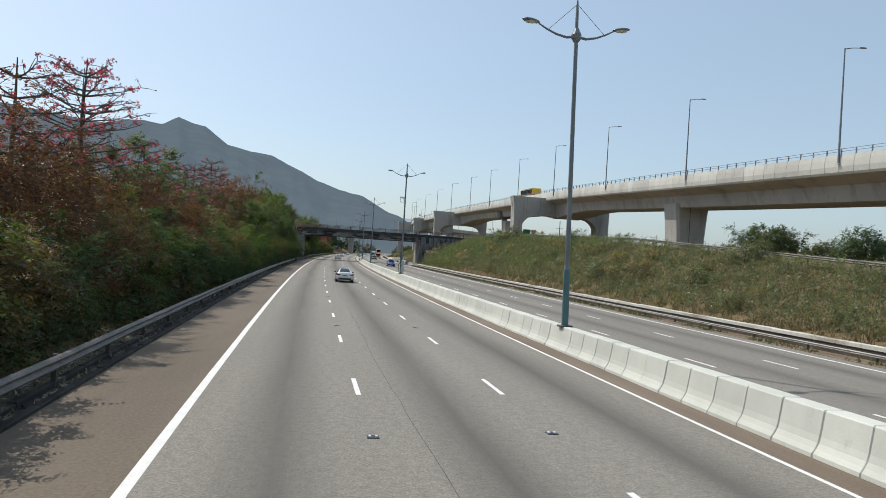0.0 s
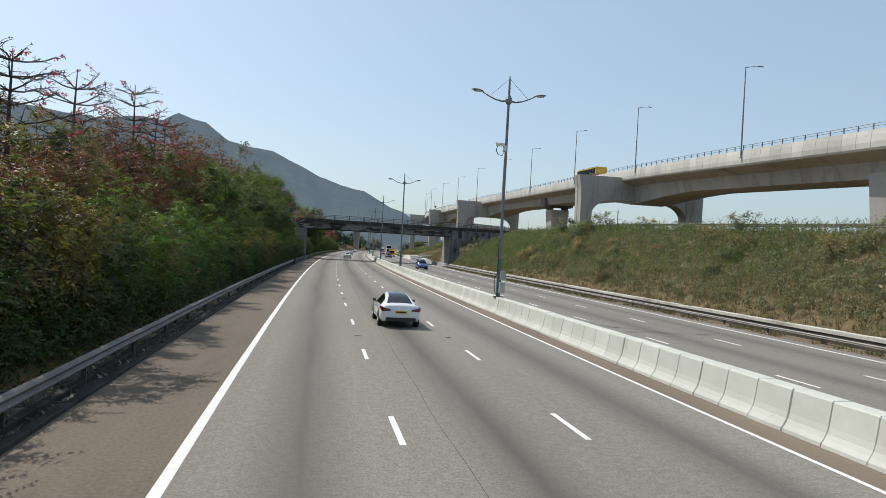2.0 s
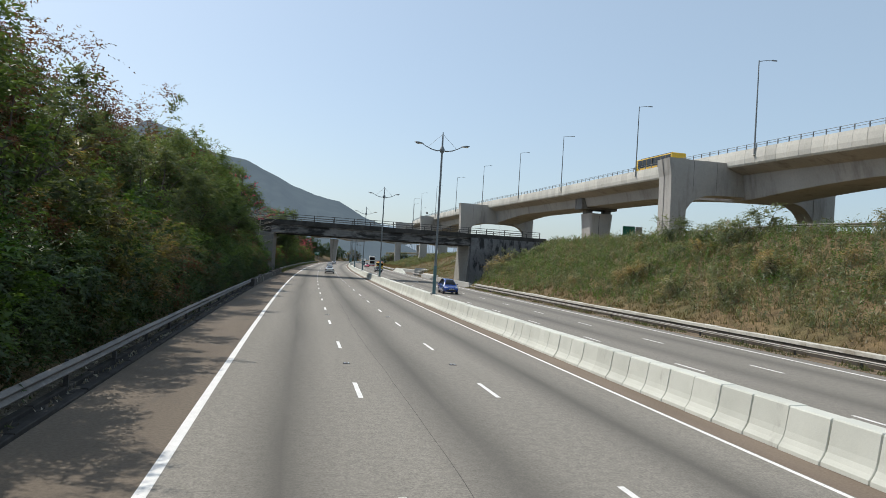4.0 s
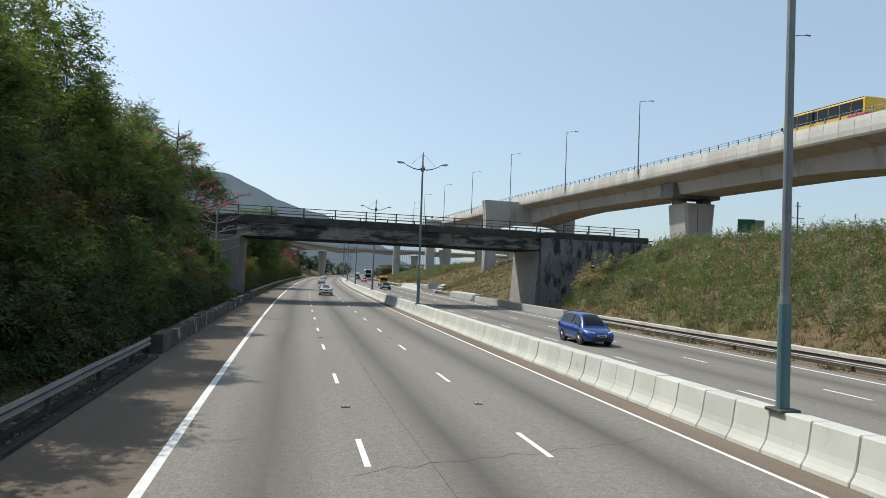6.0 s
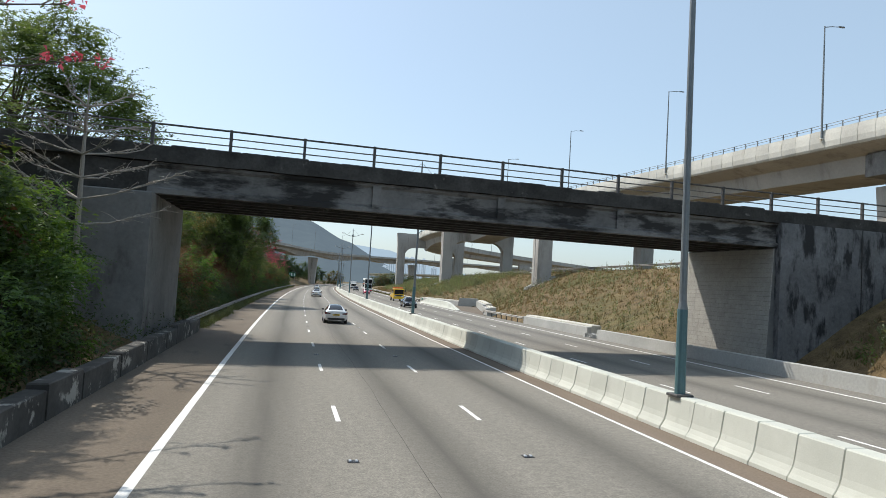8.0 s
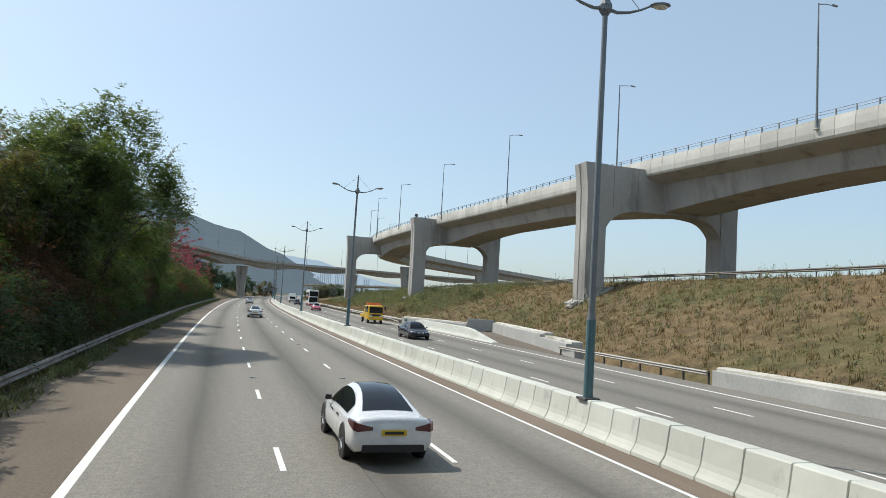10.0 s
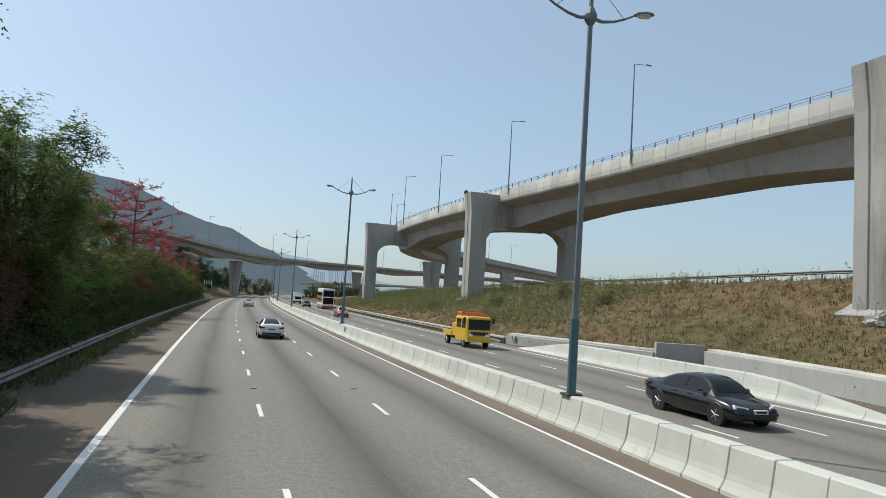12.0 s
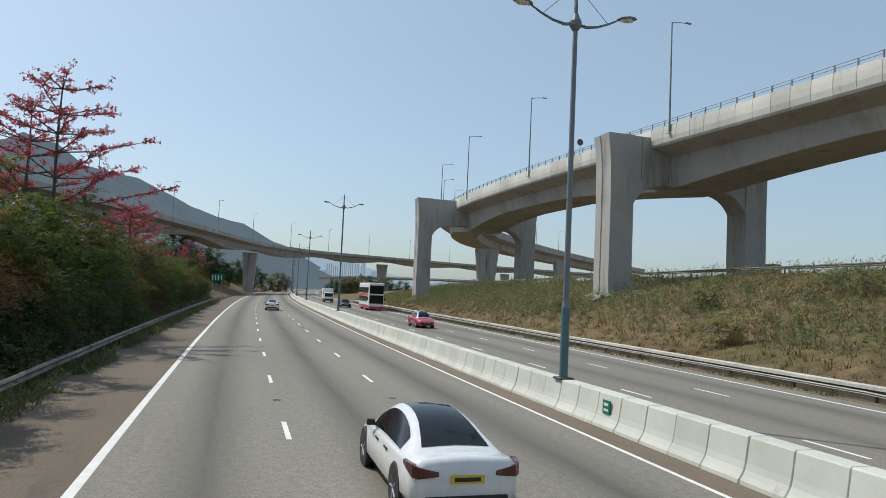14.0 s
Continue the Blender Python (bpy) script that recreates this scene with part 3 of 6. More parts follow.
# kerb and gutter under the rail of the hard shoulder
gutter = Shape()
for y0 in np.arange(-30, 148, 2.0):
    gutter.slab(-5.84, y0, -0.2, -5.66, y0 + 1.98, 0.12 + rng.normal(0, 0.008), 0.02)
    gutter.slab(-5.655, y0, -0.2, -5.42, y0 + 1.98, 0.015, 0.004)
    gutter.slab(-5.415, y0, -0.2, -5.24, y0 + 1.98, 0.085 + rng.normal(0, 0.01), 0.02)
# near-black base includes the shadow trench below the rail; the pale stains are dirt
thing("kerb", "weathered concrete kerb, near-black with the shade under the rail in its colour", "kerb", kind="structure", data=gutter.mesh("kerb", surface("dirty_shaded_kerb", (0.022, 0.02, 0.019), (0.06, 0.055, 0.05), 1.0, 9, 0.95, stain=(0.2, 0.17, 0.13), stain_at=(0.64, 0.72), stain_scale=1.5)))
gutter = Shape()
for y0 in np.arange(201, 420, 2.0):
    gutter.slab(-6.0, y0, -0.2, -5.68, y0 + 1.98, 0.1 + rng.normal(0, 0.01), 0.02)
thing("kerb", "earth-covered concrete kerb under the guard rail", "kerb", kind="structure", data=gutter.mesh("kerb", M_dirt))
# low parapet wall before the bridge, in separate blocks
side_wall = thing("side_wall", "blackened low concrete wall in blocks beside the shoulder", "wall", kind="structure")
M_sidewall = surface("blackened_concrete", (0.05, 0.047, 0.043), (0.11, 0.105, 0.097), 0.8, 7, 0.95, grain=0.35, stain=(0.36, 0.345, 0.31), stain_at=(0.57, 0.63), stain_scale=1.3)
yy, k = 149.0, 0
while yy < 201:
    ln = 3.9 if k % 4 else 2.6
    part("block", Shape().slab(-5.75, yy, -0.2, -5.3, yy + ln - 0.12, 0.70 + (0.12 if k % 5 == 3 else 0) + rng.normal(0, 0.02), 0.03), M_sidewall, side_wall)
    yy, k = yy + ln, k + 1

# litter-strewn verge behind the gutter
M_verge = surface("littered_verge", (0.07, 0.06, 0.045), (0.17, 0.15, 0.115), 1.3, 7.0, 0.95, grain=0.5, bump=0.7, dist=0.04, stain=(0.36, 0.33, 0.26), stain_at=(0.56, 0.66), stain_scale=2.6)
thing("verge", "earth verge strewn with pale litter and twigs behind the rail", "verge", kind="structure", data=Shape().strip(-6.3, -30, -0.2, -5.845, 148.5, 0.075).mesh("verge", M_verge))
far_verge = Shape().strip(21.95, -30, -0.2, 23.24, 178, 0.022).strip(22.1, 294, -0.2, 22.98, 460, 0.022)
thing("far_verge", "dusty earth verge under the rail of the opposite carriageway", "verge", kind="structure", data=far_verge.mesh("far_verge", M_dirt))
# dark upright strip added for the shaded gap between coping and rail
drain = Shape().strip(23.25, 20, -0.2, 23.35, 177, 0.47).strip(22.99, 294, -0.2, 23.09, 440, 0.44)
thing("drain_wall", "dark strip standing in for the shade below the pale coping", "wall", kind="structure", data=drain.mesh("drain_wall", surface("coping_shade_tone", (0.05, 0.045, 0.038), (0.12, 0.105, 0.09), 0.7, 6, 0.95)))

# pale coping channel behind the rail at the foot of the embankment
coping = Shape()
for y0 in np.arange(20, 177, 1.5):
    coping.slab(23.2, y0, 0.475, 23.62, y0 + 1.48, 0.66 + rng.normal(0, 0.01), 0.02)
for y0 in np.arange(294, 440, 1.5):
    coping.slab(22.95, y0, 0.445, 23.4, y0 + 1.48, 0.60 + rng.normal(0, 0.01), 0.02)
thing("coping", "pale concrete drain coping at the foot of the embankment", "kerb", kind="structure", data=coping.mesh("coping", M_cap))


# ---- concrete walls and the lay-by beyond the bridge ----
def wall_run(name, label, pts, height, thick, step=3.0, cap=True, holes=False):
    """A jointed concrete wall along plan points."""
    ob = thing(name, label, "wall", kind="structure")
    for (xa, ya), (xb, yb) in zip(pts, pts[1:]):
        length = math.hypot(xb - xa, yb - ya)
        n = max(1, round(length / step))
        turn = math.degrees(math.atan2(yb - ya, xb - xa)) - 90
        for k in range(n):
            ln = length / n
            m = pose(xa + (xb - xa) * k / n, ya + (yb - ya) * k / n, 0, 0, 0, turn)
            p = part("panel", Shape().slab(0, 0.01, -0.3, thick, ln - 0.01, height, 0.025), M_wall, ob)
            at(p, m)
            if holes:
                for h in (0.25, 0.75):
                    at(part("drain_hole", Shape().disc((0, 0, 0), (1, 0, 0), 0.002, 0.05, 0.012, 10), M_black, ob), m @ pose(-0.003, ln * h, height * 0.55))
        if cap:
            m = pose(xa, ya, 0, 0, 0, turn)
            at(part("coping", Shape().slab(thick + 0.003, 0, -0.2, thick + 0.85, length, height + 0.16, 0.06), M_cap, ob), m)
    return ob


wall_run("retaining_wall", "pale concrete retaining wall of the lay-by with weep holes", [(23.4, 244.8), (25.2, 253.0)], 0.85, 0.4, 8.0, True, True)
wall_run("retaining_wall", "pale concrete retaining wall of the lay-by with weep holes", [(25.2, 253.02), (30.3, 277.0)], 1.1, 0.4, 8.0, True, True)
wall_run("retaining_wall", "shaded concrete end wall of the lay-by", [(30.7, 277.6), (27.5, 278.4)], 1.45, 0.35, 4.0, False, False)
wall_run("retaining_wall", "pale concrete retaining wall at the far end of the lay-by", [(27.4, 278.6), (22.95, 293.4)], 0.8, 0.4, 3.9, True, True)
wall_run("kerb_wall", "low pale concrete wall at the foot of the embankment", [(22.8, 212.5), (22.9, 228.5)], 0.75, 0.35, 4.0, True)
wall_run("kerb_wall", "low pale concrete wall in front of the bridge abutment", [(22.5, 178.0), (22.5, 210.0)], 0.72, 0.4, 5.5, False)
wall_run("end_block", "squat pale concrete end block of the retaining wall", [(22.9, 242.6), (23.0, 244.5)], 0.55, 0.7, 2.0, False)

# wedge-ended island barrier beside the lay-by
island = thing("island_barrier", "pale concrete barrier with ramped ends beside the lay-by", "barrier", kind="structure")
yy = 256.0
ln = 2.05
while yy < 288:
    def hz(v):
        return float(lerp(v, [256, 263, 281, 288.3], [0.06, 1.0, 1.0, 0.06]))
    rings = []
    for v in (yy + 0.012, yy + ln - 0.012):
        k = hz(v) / 0.91
        rings.append([Vector((21.95 + x, v, z * k)) for x, z in PROFILE])
    part("barrier_unit", Shape().loft(rings), M_barrier, island)
    yy += ln
layby = Shape()
layby.add([(22.6, 243.0, 0.012), (23.5, 243.0, 0.012), (30.3, 277.0, 0.012), (27.6, 278.3, 0.012), (22.95, 293.6, 0.012), (22.6, 293.6, 0.012)], [(0, 1, 2, 3, 4, 5)])
thing("layby", "dark dusty asphalt lay-by between barrier and wall", "pavement", kind="structure", data=layby.mesh("layby", M_shoulder))
rubble = Shape()
for k in range(40):
    c = Vector((22.4 + rng.uniform(0, 0.8), 210.2 + rng.uniform(0, 2.2), rng.uniform(0, 0.15)))
    s = rng.uniform(0.06, 0.2)
    rubble.box(-s, -s * 0.7, -s * 0.6, s, s * 0.7, s * 0.6, Matrix.Translation(c) @ Euler(rng.uniform(0, 3, 3)).to_matrix().to_4x4())
thing("rubble", "heap of broken concrete at the gap in the wall", "rubble", kind="stuff", data=rubble.mesh("rubble", M_wall))

# ---- the old road bridge across the motorway ----
BR = Matrix(((0.954, 0, 0, 0.26), (0.06, 1, 0, 193.3), (0, 0, 1, 0), (0, 0, 0, 1)))  # u along the bridge, v across, skewed
bridge = thing("road_bridge", "old dark-stained concrete road bridge across the motorway", "bridge")


def sheared(shape):
    shape.v = [tuple(BR @ Vector(p)) for p in shape.v]
    return shape


U0, U1, BW = -14.0, 27.6, 8.2
g = Shape()
# outer face: fascia, ledge, lower flange, swept along the bridge
FASC = [(0.0, 6.62), (0.0, 6.84), (0.16, 6.9), (0.16, 7.75), (0.02, 7.86), (0.02, 7.98), (0.55, 7.98), (0.55, 6.62)]
for v0, sgn in ((0.12, 1), (BW - 0.12, -1)):
    g.loft([[Vector((u, v0 + sgn * a, z)) for a, z in FASC] for u in np.linspace(-7.4, 27.9, 12)])
part("edge_girder", sheared(g), M_girder, bridge, "pale grey girder with black stains and flaking patches")
for u in (2.9, 9.5, 16.5):
    part("pilaster", sheared(Shape().slab(u, 0.115, 6.66, u + 0.42, 0.32, 7.9, 0.02)), M_girder, bridge)
# under the deck the near-black colour stands in for shade
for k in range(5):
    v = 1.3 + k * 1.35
    part("inner_beam", sheared(Shape().box(-7.4, v, 6.55, 27.9, v + 0.35, 7.97)), M_edge_soffit, bridge, "soffit beam with the shade under the deck in its colour")
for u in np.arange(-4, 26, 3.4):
    part("cross_beam", sheared(Shape().box(u, 0.7, 6.75, u + 0.25, BW - 0.7, 7.9)), M_edge_soffit, bridge)
part("soffit_slab", sheared(Shape().box(U0, 0.3, 7.98, 40.0, BW - 0.3, 8.3)), M_edge_soffit, bridge)
for v0 in (-0.05, BW - 0.4):
    s = Shape()
    for u in np.arange(-22.0, 41.4, 1.55):
        s.slab(u, v0, 8.0 + rng.normal(0, 0.012), u + 1.55, v0 + 0.45, 8.72 + rng.normal(0, 0.02), 0.05)
    part("deck_edge", sheared(s), M_edge_soffit, bridge, "blackened rough deck edge with moss")
part("deck_surface", sheared(Shape().box(-22, 0.4, 8.3, 42.5, BW - 0.4, 8.42)), M_shoulder, bridge)
for v in (0.12, BW - 0.2):
    for u in np.arange(-14.2 - 3.4 * 2, 43, 3.4):
        part("railing_post", sheared(Shape().slab(u, v - 0.06, 8.6, u + 0.13, v + 0.1, 9.72, 0.015)), M_darksteel, bridge)
    for z, r in ((9.66, 0.045), (9.32, 0.03), (9.0, 0.03)):
        part("railing_bar", sheared(Shape().tube([(u, v + 0.02, z + 0.008 * math.sin(u)) for u in np.arange(-21, 43.2, 3.4)], r, 6)), M_steel if z < 9.5 else M_darksteel, bridge)

abut_l = thing("abutment", "grey streaked concrete abutment at the wooded side", "abutment", kind="structure")
part("pier_wall", sheared(Shape().slab(-10.0, -0.6, -0.3, -7.0, BW - 0.4, 6.6, 0.05)), M_abut, abut_l)
part("wing_wall", sheared(Shape().box(-22.0, 0.5, -0.3, -10.02, BW - 0.6, 8.0)), M_sidewall, abut_l, "blackened wing wall")
part("bearing_shelf", sheared(Shape().slab(-10.0, 0.1, 6.6, -7.42, BW - 0.5, 7.97, 0.03)), M_edge_soffit, abut_l)
abut_r = thing("abutment", "grey concrete abutment with pale stone-faced front", "abutment", kind="structure")
s = Shape()
s.loft([[BR @ Vector((26.7, 0.2, -0.3)), BR @ Vector((29.6, 0.2, -0.3)), BR @ Vector((29.6, BW - 0.4, -0.3)), BR @ Vector((26.1, BW + 0.2, -0.3))],
        [BR @ Vector((27.05, 0.3, 6.58)), BR @ Vector((29.6, 0.3, 6.58)), BR @ Vector((29.6, BW - 0.4, 6.58)), BR @ Vector((26.5, BW - 0.2, 6.58))]])
part("pier_wall", s, M_abut, abut_r)
# stone courses on the face towards the road
rowz = 0.05
courses = []
for r in range(24):
    v, first = 0.25, 0.35 if r % 2 else 0.65
    z0, z1 = rowz + r * 0.27, rowz + (r + 1) * 0.27 - 0.012
    while v < BW - 0.2:
        w = first if v == 0.25 else rng.uniform(0.4, 0.8)
        d = rng.uniform(0.016, 0.02)
        va, vb = v, min(v + w - 0.014, BW - 0.1)

        def face(vv, zz):
            return 26.7 - 0.075 * (vv - 0.2) + (0.35 + 0.006 * vv) * (zz + 0.3) / 6.9

        if vb - va > 0.1:
            pts = [Vector((face(a, b) + e, a, b)) for e in (-d, 0.05) for a, b in ((va, z0), (vb, z0), (vb, z1), (va, z1))]
            st = Shape().add([BR @ p for p in pts], [(0, 1, 2, 3), (4, 7, 6, 5), (0, 4, 5, 1), (1, 5, 6, 2), (2, 6, 7, 3), (3, 7, 4, 0)])
            courses.append(st)
        v += w
for st in courses:
    part("stone", st, M_stone, abut_r)
s = Shape()
s.add([BR @ Vector(p) for p in ((27.2, -0.15, -0.3), (42.0, -0.15, 4.5), (42.0, -0.15, 8.02), (27.2, -0.15, 8.02), (27.2, 0.5, -0.3), (42.0, 0.5, 4.5), (42.0, 0.5, 8.02), (27.2, 0.5, 8.02))],
      [(0, 1, 2, 3), (4, 7, 6, 5), (0, 4, 5, 1), (1, 5, 6, 2), (2, 6, 7, 3), (3, 7, 4, 0)])
part("wing_wall", s, M_oldwall, abut_r, "black-blotched rough wing wall")
part("wall_joint", sheared(Shape().box(33.2, -0.165, 2.2, 33.26, -0.1, 8.0)), M_black, abut_r)
part("bearing_shelf", sheared(Shape().box(27.95, 0.4, 6.58, 29.6, BW - 0.6, 7.97)), M_edge_soffit, abut_r)
part("far_wing_wall", sheared(Shape().box(29.62, BW - 0.7, -0.3, 39.5, BW - 0.2, 8.0)), M_abut, abut_r)
part("fill", sheared(Shape().box(29.62, 0.52, -0.3, 39.5, BW - 0.72, 7.96)), M_dirt, abut_r)

# ---- the viaduct beside the road ----
VY = [-60, 0, 57, 93, 124, 156, 190, 222, 247, 275, 311, 342, 373, 399, 420, 440, 465, 490, 520, 560, 600, 660]
VX = [50.3, 50.5, 50.8, 51.0, 51.5, 52.55, 51.7, 50.8, 49.2, 46.0, 43.2, 40.3, 37.9, 37.0, 38.2, 42.0, 52.5, 69.5, 92.0, 125.0, 158.0, 212.0]
VZ = [11.7, 13.5, 15.7, 17.1, 18.45, 19.95, 20.7, 21.3, 21.65, 21.8, 21.7, 21.75, 21.8, 21.8, 21.7, 21.5, 21.4, 21.4, 21.4, 21.4, 21.4, 21.4]


def smoothed(xs, ys, at_x, w):
    off = np.linspace(-w, w, 9)
    k = np.exp(-(off / w * 1.6) ** 2)
    return sum(np.interp(at_x + o, xs, ys) * a for o, a in zip(off, k)) / k.sum()


def v_edge(y):
    return float(smoothed(VY, VX, y, 15)), float(smoothed(VY, VZ, y, 22))


def v_dir(y):
    (xa, za), (xb, zb) = v_edge(y - 1), v_edge(y + 1)
    return Vector((xb - xa, 2, 0)).normalized(), (zb - za) / 2


PIERS = [-30, 40, 102, 166, 217, 275, 346, 410, 470]


def v_depth(y):
    """Depth of the box girder below the parapet: haunched over the portals."""
    near = min(abs(y - p) for p in (163.2, 272, 343, 407.6))
    return 2.45 + 1.75 * max(0.0, 1 - near / 24) ** 1.4


viaduct = thing("viaduct", "curving grey concrete box-girder viaduct on tall piers", "viaduct")
HALF = 6.1
rings = []
for y in np.arange(-60, 640, 4.0):
    x, z = v_edge(y)
    d, _ = v_dir(y)
    n = Vector((d.y, -d.x, 0))
    dp = v_depth(y)
    sec = [(0.14, -1.05), (0.10, -1.95), (0.45, -2.12), (2.35, -2.75), (2.9, -2.0 - dp), (2 * HALF - 2.9, -2.0 - dp), (2 * HALF - 2.35, -2.75), (2 * HALF - 0.45, -2.12), (2 * HALF, -1.95), (2 * HALF, 0.0), (2 * HALF - 0.3, 0.0), (2 * HALF - 0.4, -1.05)]
    rings.append([Vector((x, y, z + b)) + n * a for a, b in sec])
part("box_girder", Shape().loft(rings), M_conc, viaduct, "grey streaked box girder")
pan = Shape()
PL = 1.96
sec = [(0.0, 0.0), (-0.06, -0.5), (-0.09, -1.2), (-0.02, -1.75), (0.12, -1.98), (0.26, -1.98), (0.26, 0.0)]
pan.loft([[Vector((a + k, yy, b - k * 0.5)) for a, b in sec] for yy, k in ((0.0, 0.02), (0.025, 0.0), (PL - 0.025, 0.0), (PL, 0.02))])
pan_me = pan.mesh("parapet_panel", M_panel)
post_me = Shape().slab(0.06, -0.05, -0.02, 0.16, 0.05, 0.62, 0.01).mesh("rail_post", M_lamp_grey)
yy, n_pan = 44.0, 0
while yy < 432:
    x, z = v_edge(yy)
    d, sl = v_dir(yy + 1)
    turn = math.degrees(math.atan2(-d.x, d.y))
    at(part("parapet_panel", pan_me, None, viaduct), pose(x, yy, z, math.degrees(math.atan(sl)), 0, turn))
    at(part("rail_post", post_me, None, viaduct), pose(x, yy, z, 0, 0, turn))
    yy += 2.0 * d.y
for a, b in ((-60, 44), (432, 636)):
    rr = []
    for y in np.arange(a, b + 0.1, 4.0):
        x, z = v_edge(y)
        d, _ = v_dir(y)
        n = Vector((d.y, -d.x, 0))
        rr.append([Vector((x, y, z + q)) + n * p for p, q in sec])
    part("parapet_run", Shape().loft(rr), M_panel, viaduct)
for h in (0.34, 0.6):
    part("rail_bar", Shape().tube([Vector((v_edge(y)[0] + 0.11, y, v_edge(y)[1] + h)) for y in np.arange(-60, 640, 5.0)], 0.03, 6), M_lamp_grey, viaduct)


def viaduct_lamp():
    ob = thing("viaduct_lamp", "slim grey street lamp with short arm on the viaduct", "street lamp", "lamps along the viaduct")
    part("pole", Shape().tube([(0, 0, -0.9), (0, 0, 5), (0.0, 0, 10.75)], [0.11, 0.09, 0.06], 8), M_lamp_grey, ob)
    part("arm", Shape().tube([(0, 0, 10.65), (0.9, 0, 10.85), (1.9, 0, 10.95)], [0.05, 0.04, 0.035], 6), M_lamp_grey, ob)
    part("lamp_head", Shape().loft([[Vector((1.7 + a, w * k, 10.93 + c)) for w, c in ((-0.13, 0), (-0.1, 0.1), (0.1, 0.1), (0.13, 0))] for a, k in ((0, 0.5), (0.15, 1), (0.6, 1), (0.75, 0.5))]), M_lamp_grey, ob)
    part("base_plate", Shape().slab(-0.2, -0.2, -0.95, 0.2, 0.2, -0.85, 0.02), M_panel, ob)
    return ob


first = None
for y in (2, 32, 62, 92, 122.1, 156.0, 186.7, 220.3, 247.6, 276.3, 307.6, 338.4, 370, 398, 427, 447, 463, 479, 496, 514, 534, 556):
    x, z = v_edge(y)
    d, _ = v_dir(y)
    m = pose(x - 0.15, y, z, 0, 0, math.degrees(math.atan2(-d.x, d.y)))
    if first is None:
        first = at(viaduct_lamp(), m)
    else:
        copy_thing(first, m)


rng_pier = np.random.default_rng(5)


def portal(y, xl, wl, xr, wr, top, soffit, base_l, base_r, depth=3.2):
    """A portal frame: two grooved columns flared at the head and a beam with an arched soffit."""
    ob = thing("portal_pier", "grey concrete portal pier with flared grooved columns", "pier", "portal piers of the viaduct")
    def column(x0, x1, base, out):
        rings = []
        for z, fl in ((base - 1.5, 0.0), (base + (top - base) * 0.55, 0.0), (base + (top - base) * 0.8, 0.08), (top - 1.2, 0.28), (top, 0.45)):
            a, b = (x0 - fl if out < 0 else x0), (x1 + fl if out > 0 else x1)
            m = (a + b) / 2
            ga, gb = (0.16, 0.10)
            # the outer face carries a vertical groove
            pts = [(a, -depth / 2), (b, -depth / 2), (b, depth / 2), (a, depth / 2)]
            if out < 0:
                pts = pts + [(a, 0.2 + ga), (a + gb, 0.2 + ga * 0.6), (a + gb, 0.2 - ga * 0.6), (a, 0.2 - ga)]
            else:
                pts = pts[:2] + [(b, -ga), (b - gb, -ga * 0.6), (b - gb, ga * 0.6), (b, ga)] + pts[2:]
            rings.append([Vector((p, y + q, z)) for p, q in pts])
        return Shape().loft(rings)
    part("column", column(xl, xl + wl, base_l, -1), M_conc, ob)
    part("column", column(xr - wr, xr, base_r, 1), M_conc, ob)
    rings = []
    for x in xl + wl - 0.05 + (xr - wr - xl - wl + 0.1) * (1 - np.cos(np.linspace(0, math.pi, 25))) / 2:
        k = min(x - xl - wl, xr - wr - x)
        so = soffit - 1.4 + 2.4 * (1 - math.exp(-max(k, 0) / 1.2))
        rings.append([Vector((x, y - depth / 2 + 0.1, so)), Vector((x, y + depth / 2 - 0.1, so)), Vector((x, y + depth / 2 - 0.1, top - 1.2 if x > xl + 9 else top - 0.05)), Vector((x, y - depth / 2 + 0.1, top - 1.2 if x > xl + 9 else top - 0.05))])
    part("cross_beam", Shape().loft(rings), M_conc, ob)
    for xx in (xl + wl + 0.9, xl + wl + 4.2):
        part("groove", Shape().box(xx, y - depth / 2 + 0.085, soffit + 1.2, xx + 0.05, y - depth / 2 + 0.2, top - 0.2), M_abut, ob)
    slope = math.degrees(math.atan2(float(ground_z(xl + 3, y) - ground_z(xl - 2, y)), 5.0))
    g0 = float(ground_z(xl + wl / 2, y))
    ap = part("apron", Shape().slab(-2.2, -2.3, -0.3, 2.6, 2.2, 0.06, 0.05), M_stone, ob, "pale concrete apron at the column foot")
    at(ap, pose(xl + wl / 2, y, g0 + 0.1, 0, -slope, 0))
    for k in range(14):
        r = rng_pier.uniform(0.15, 0.4)
        px, py = xl - 1.3 + rng_pier.uniform(-0.9, 1.4), y - depth / 2 - 0.4 + rng_pier.uniform(-0.8, 0.6)
        lump = Shape().box(-r, -r * 0.8, -r * 0.5, r, r * 0.8, r * 0.5, Euler(rng_pier.uniform(-0.5, 0.5, 3)).to_matrix().to_4x4() @ Matrix.Translation((0, 0, 0)))
        at(part("rubble_stone", lump, M_stone, ob), pose(px, py, float(ground_z(px, py)) + 0.12, 0, 0, rng_pier.uniform(0, 90)))
    return ob


portal(163.2, 44.55, 2.2, 68.6, 3.2, 18.75, 13.4, 7.6, 7.8)
portal(272.0, 38.85, 2.5, 59.9, 2.4, 20.65, 14.4, 5.0, 7.4, 2.8)
portal(343.0, 35.7, 2.7, 55.2, 2.7, 21.0, 15.0, 4.6, 6.4)
portal(407.6, 30.05, 2.7, 54.2, 3.1, 21.5, 15.6, 3.0, 5.2)


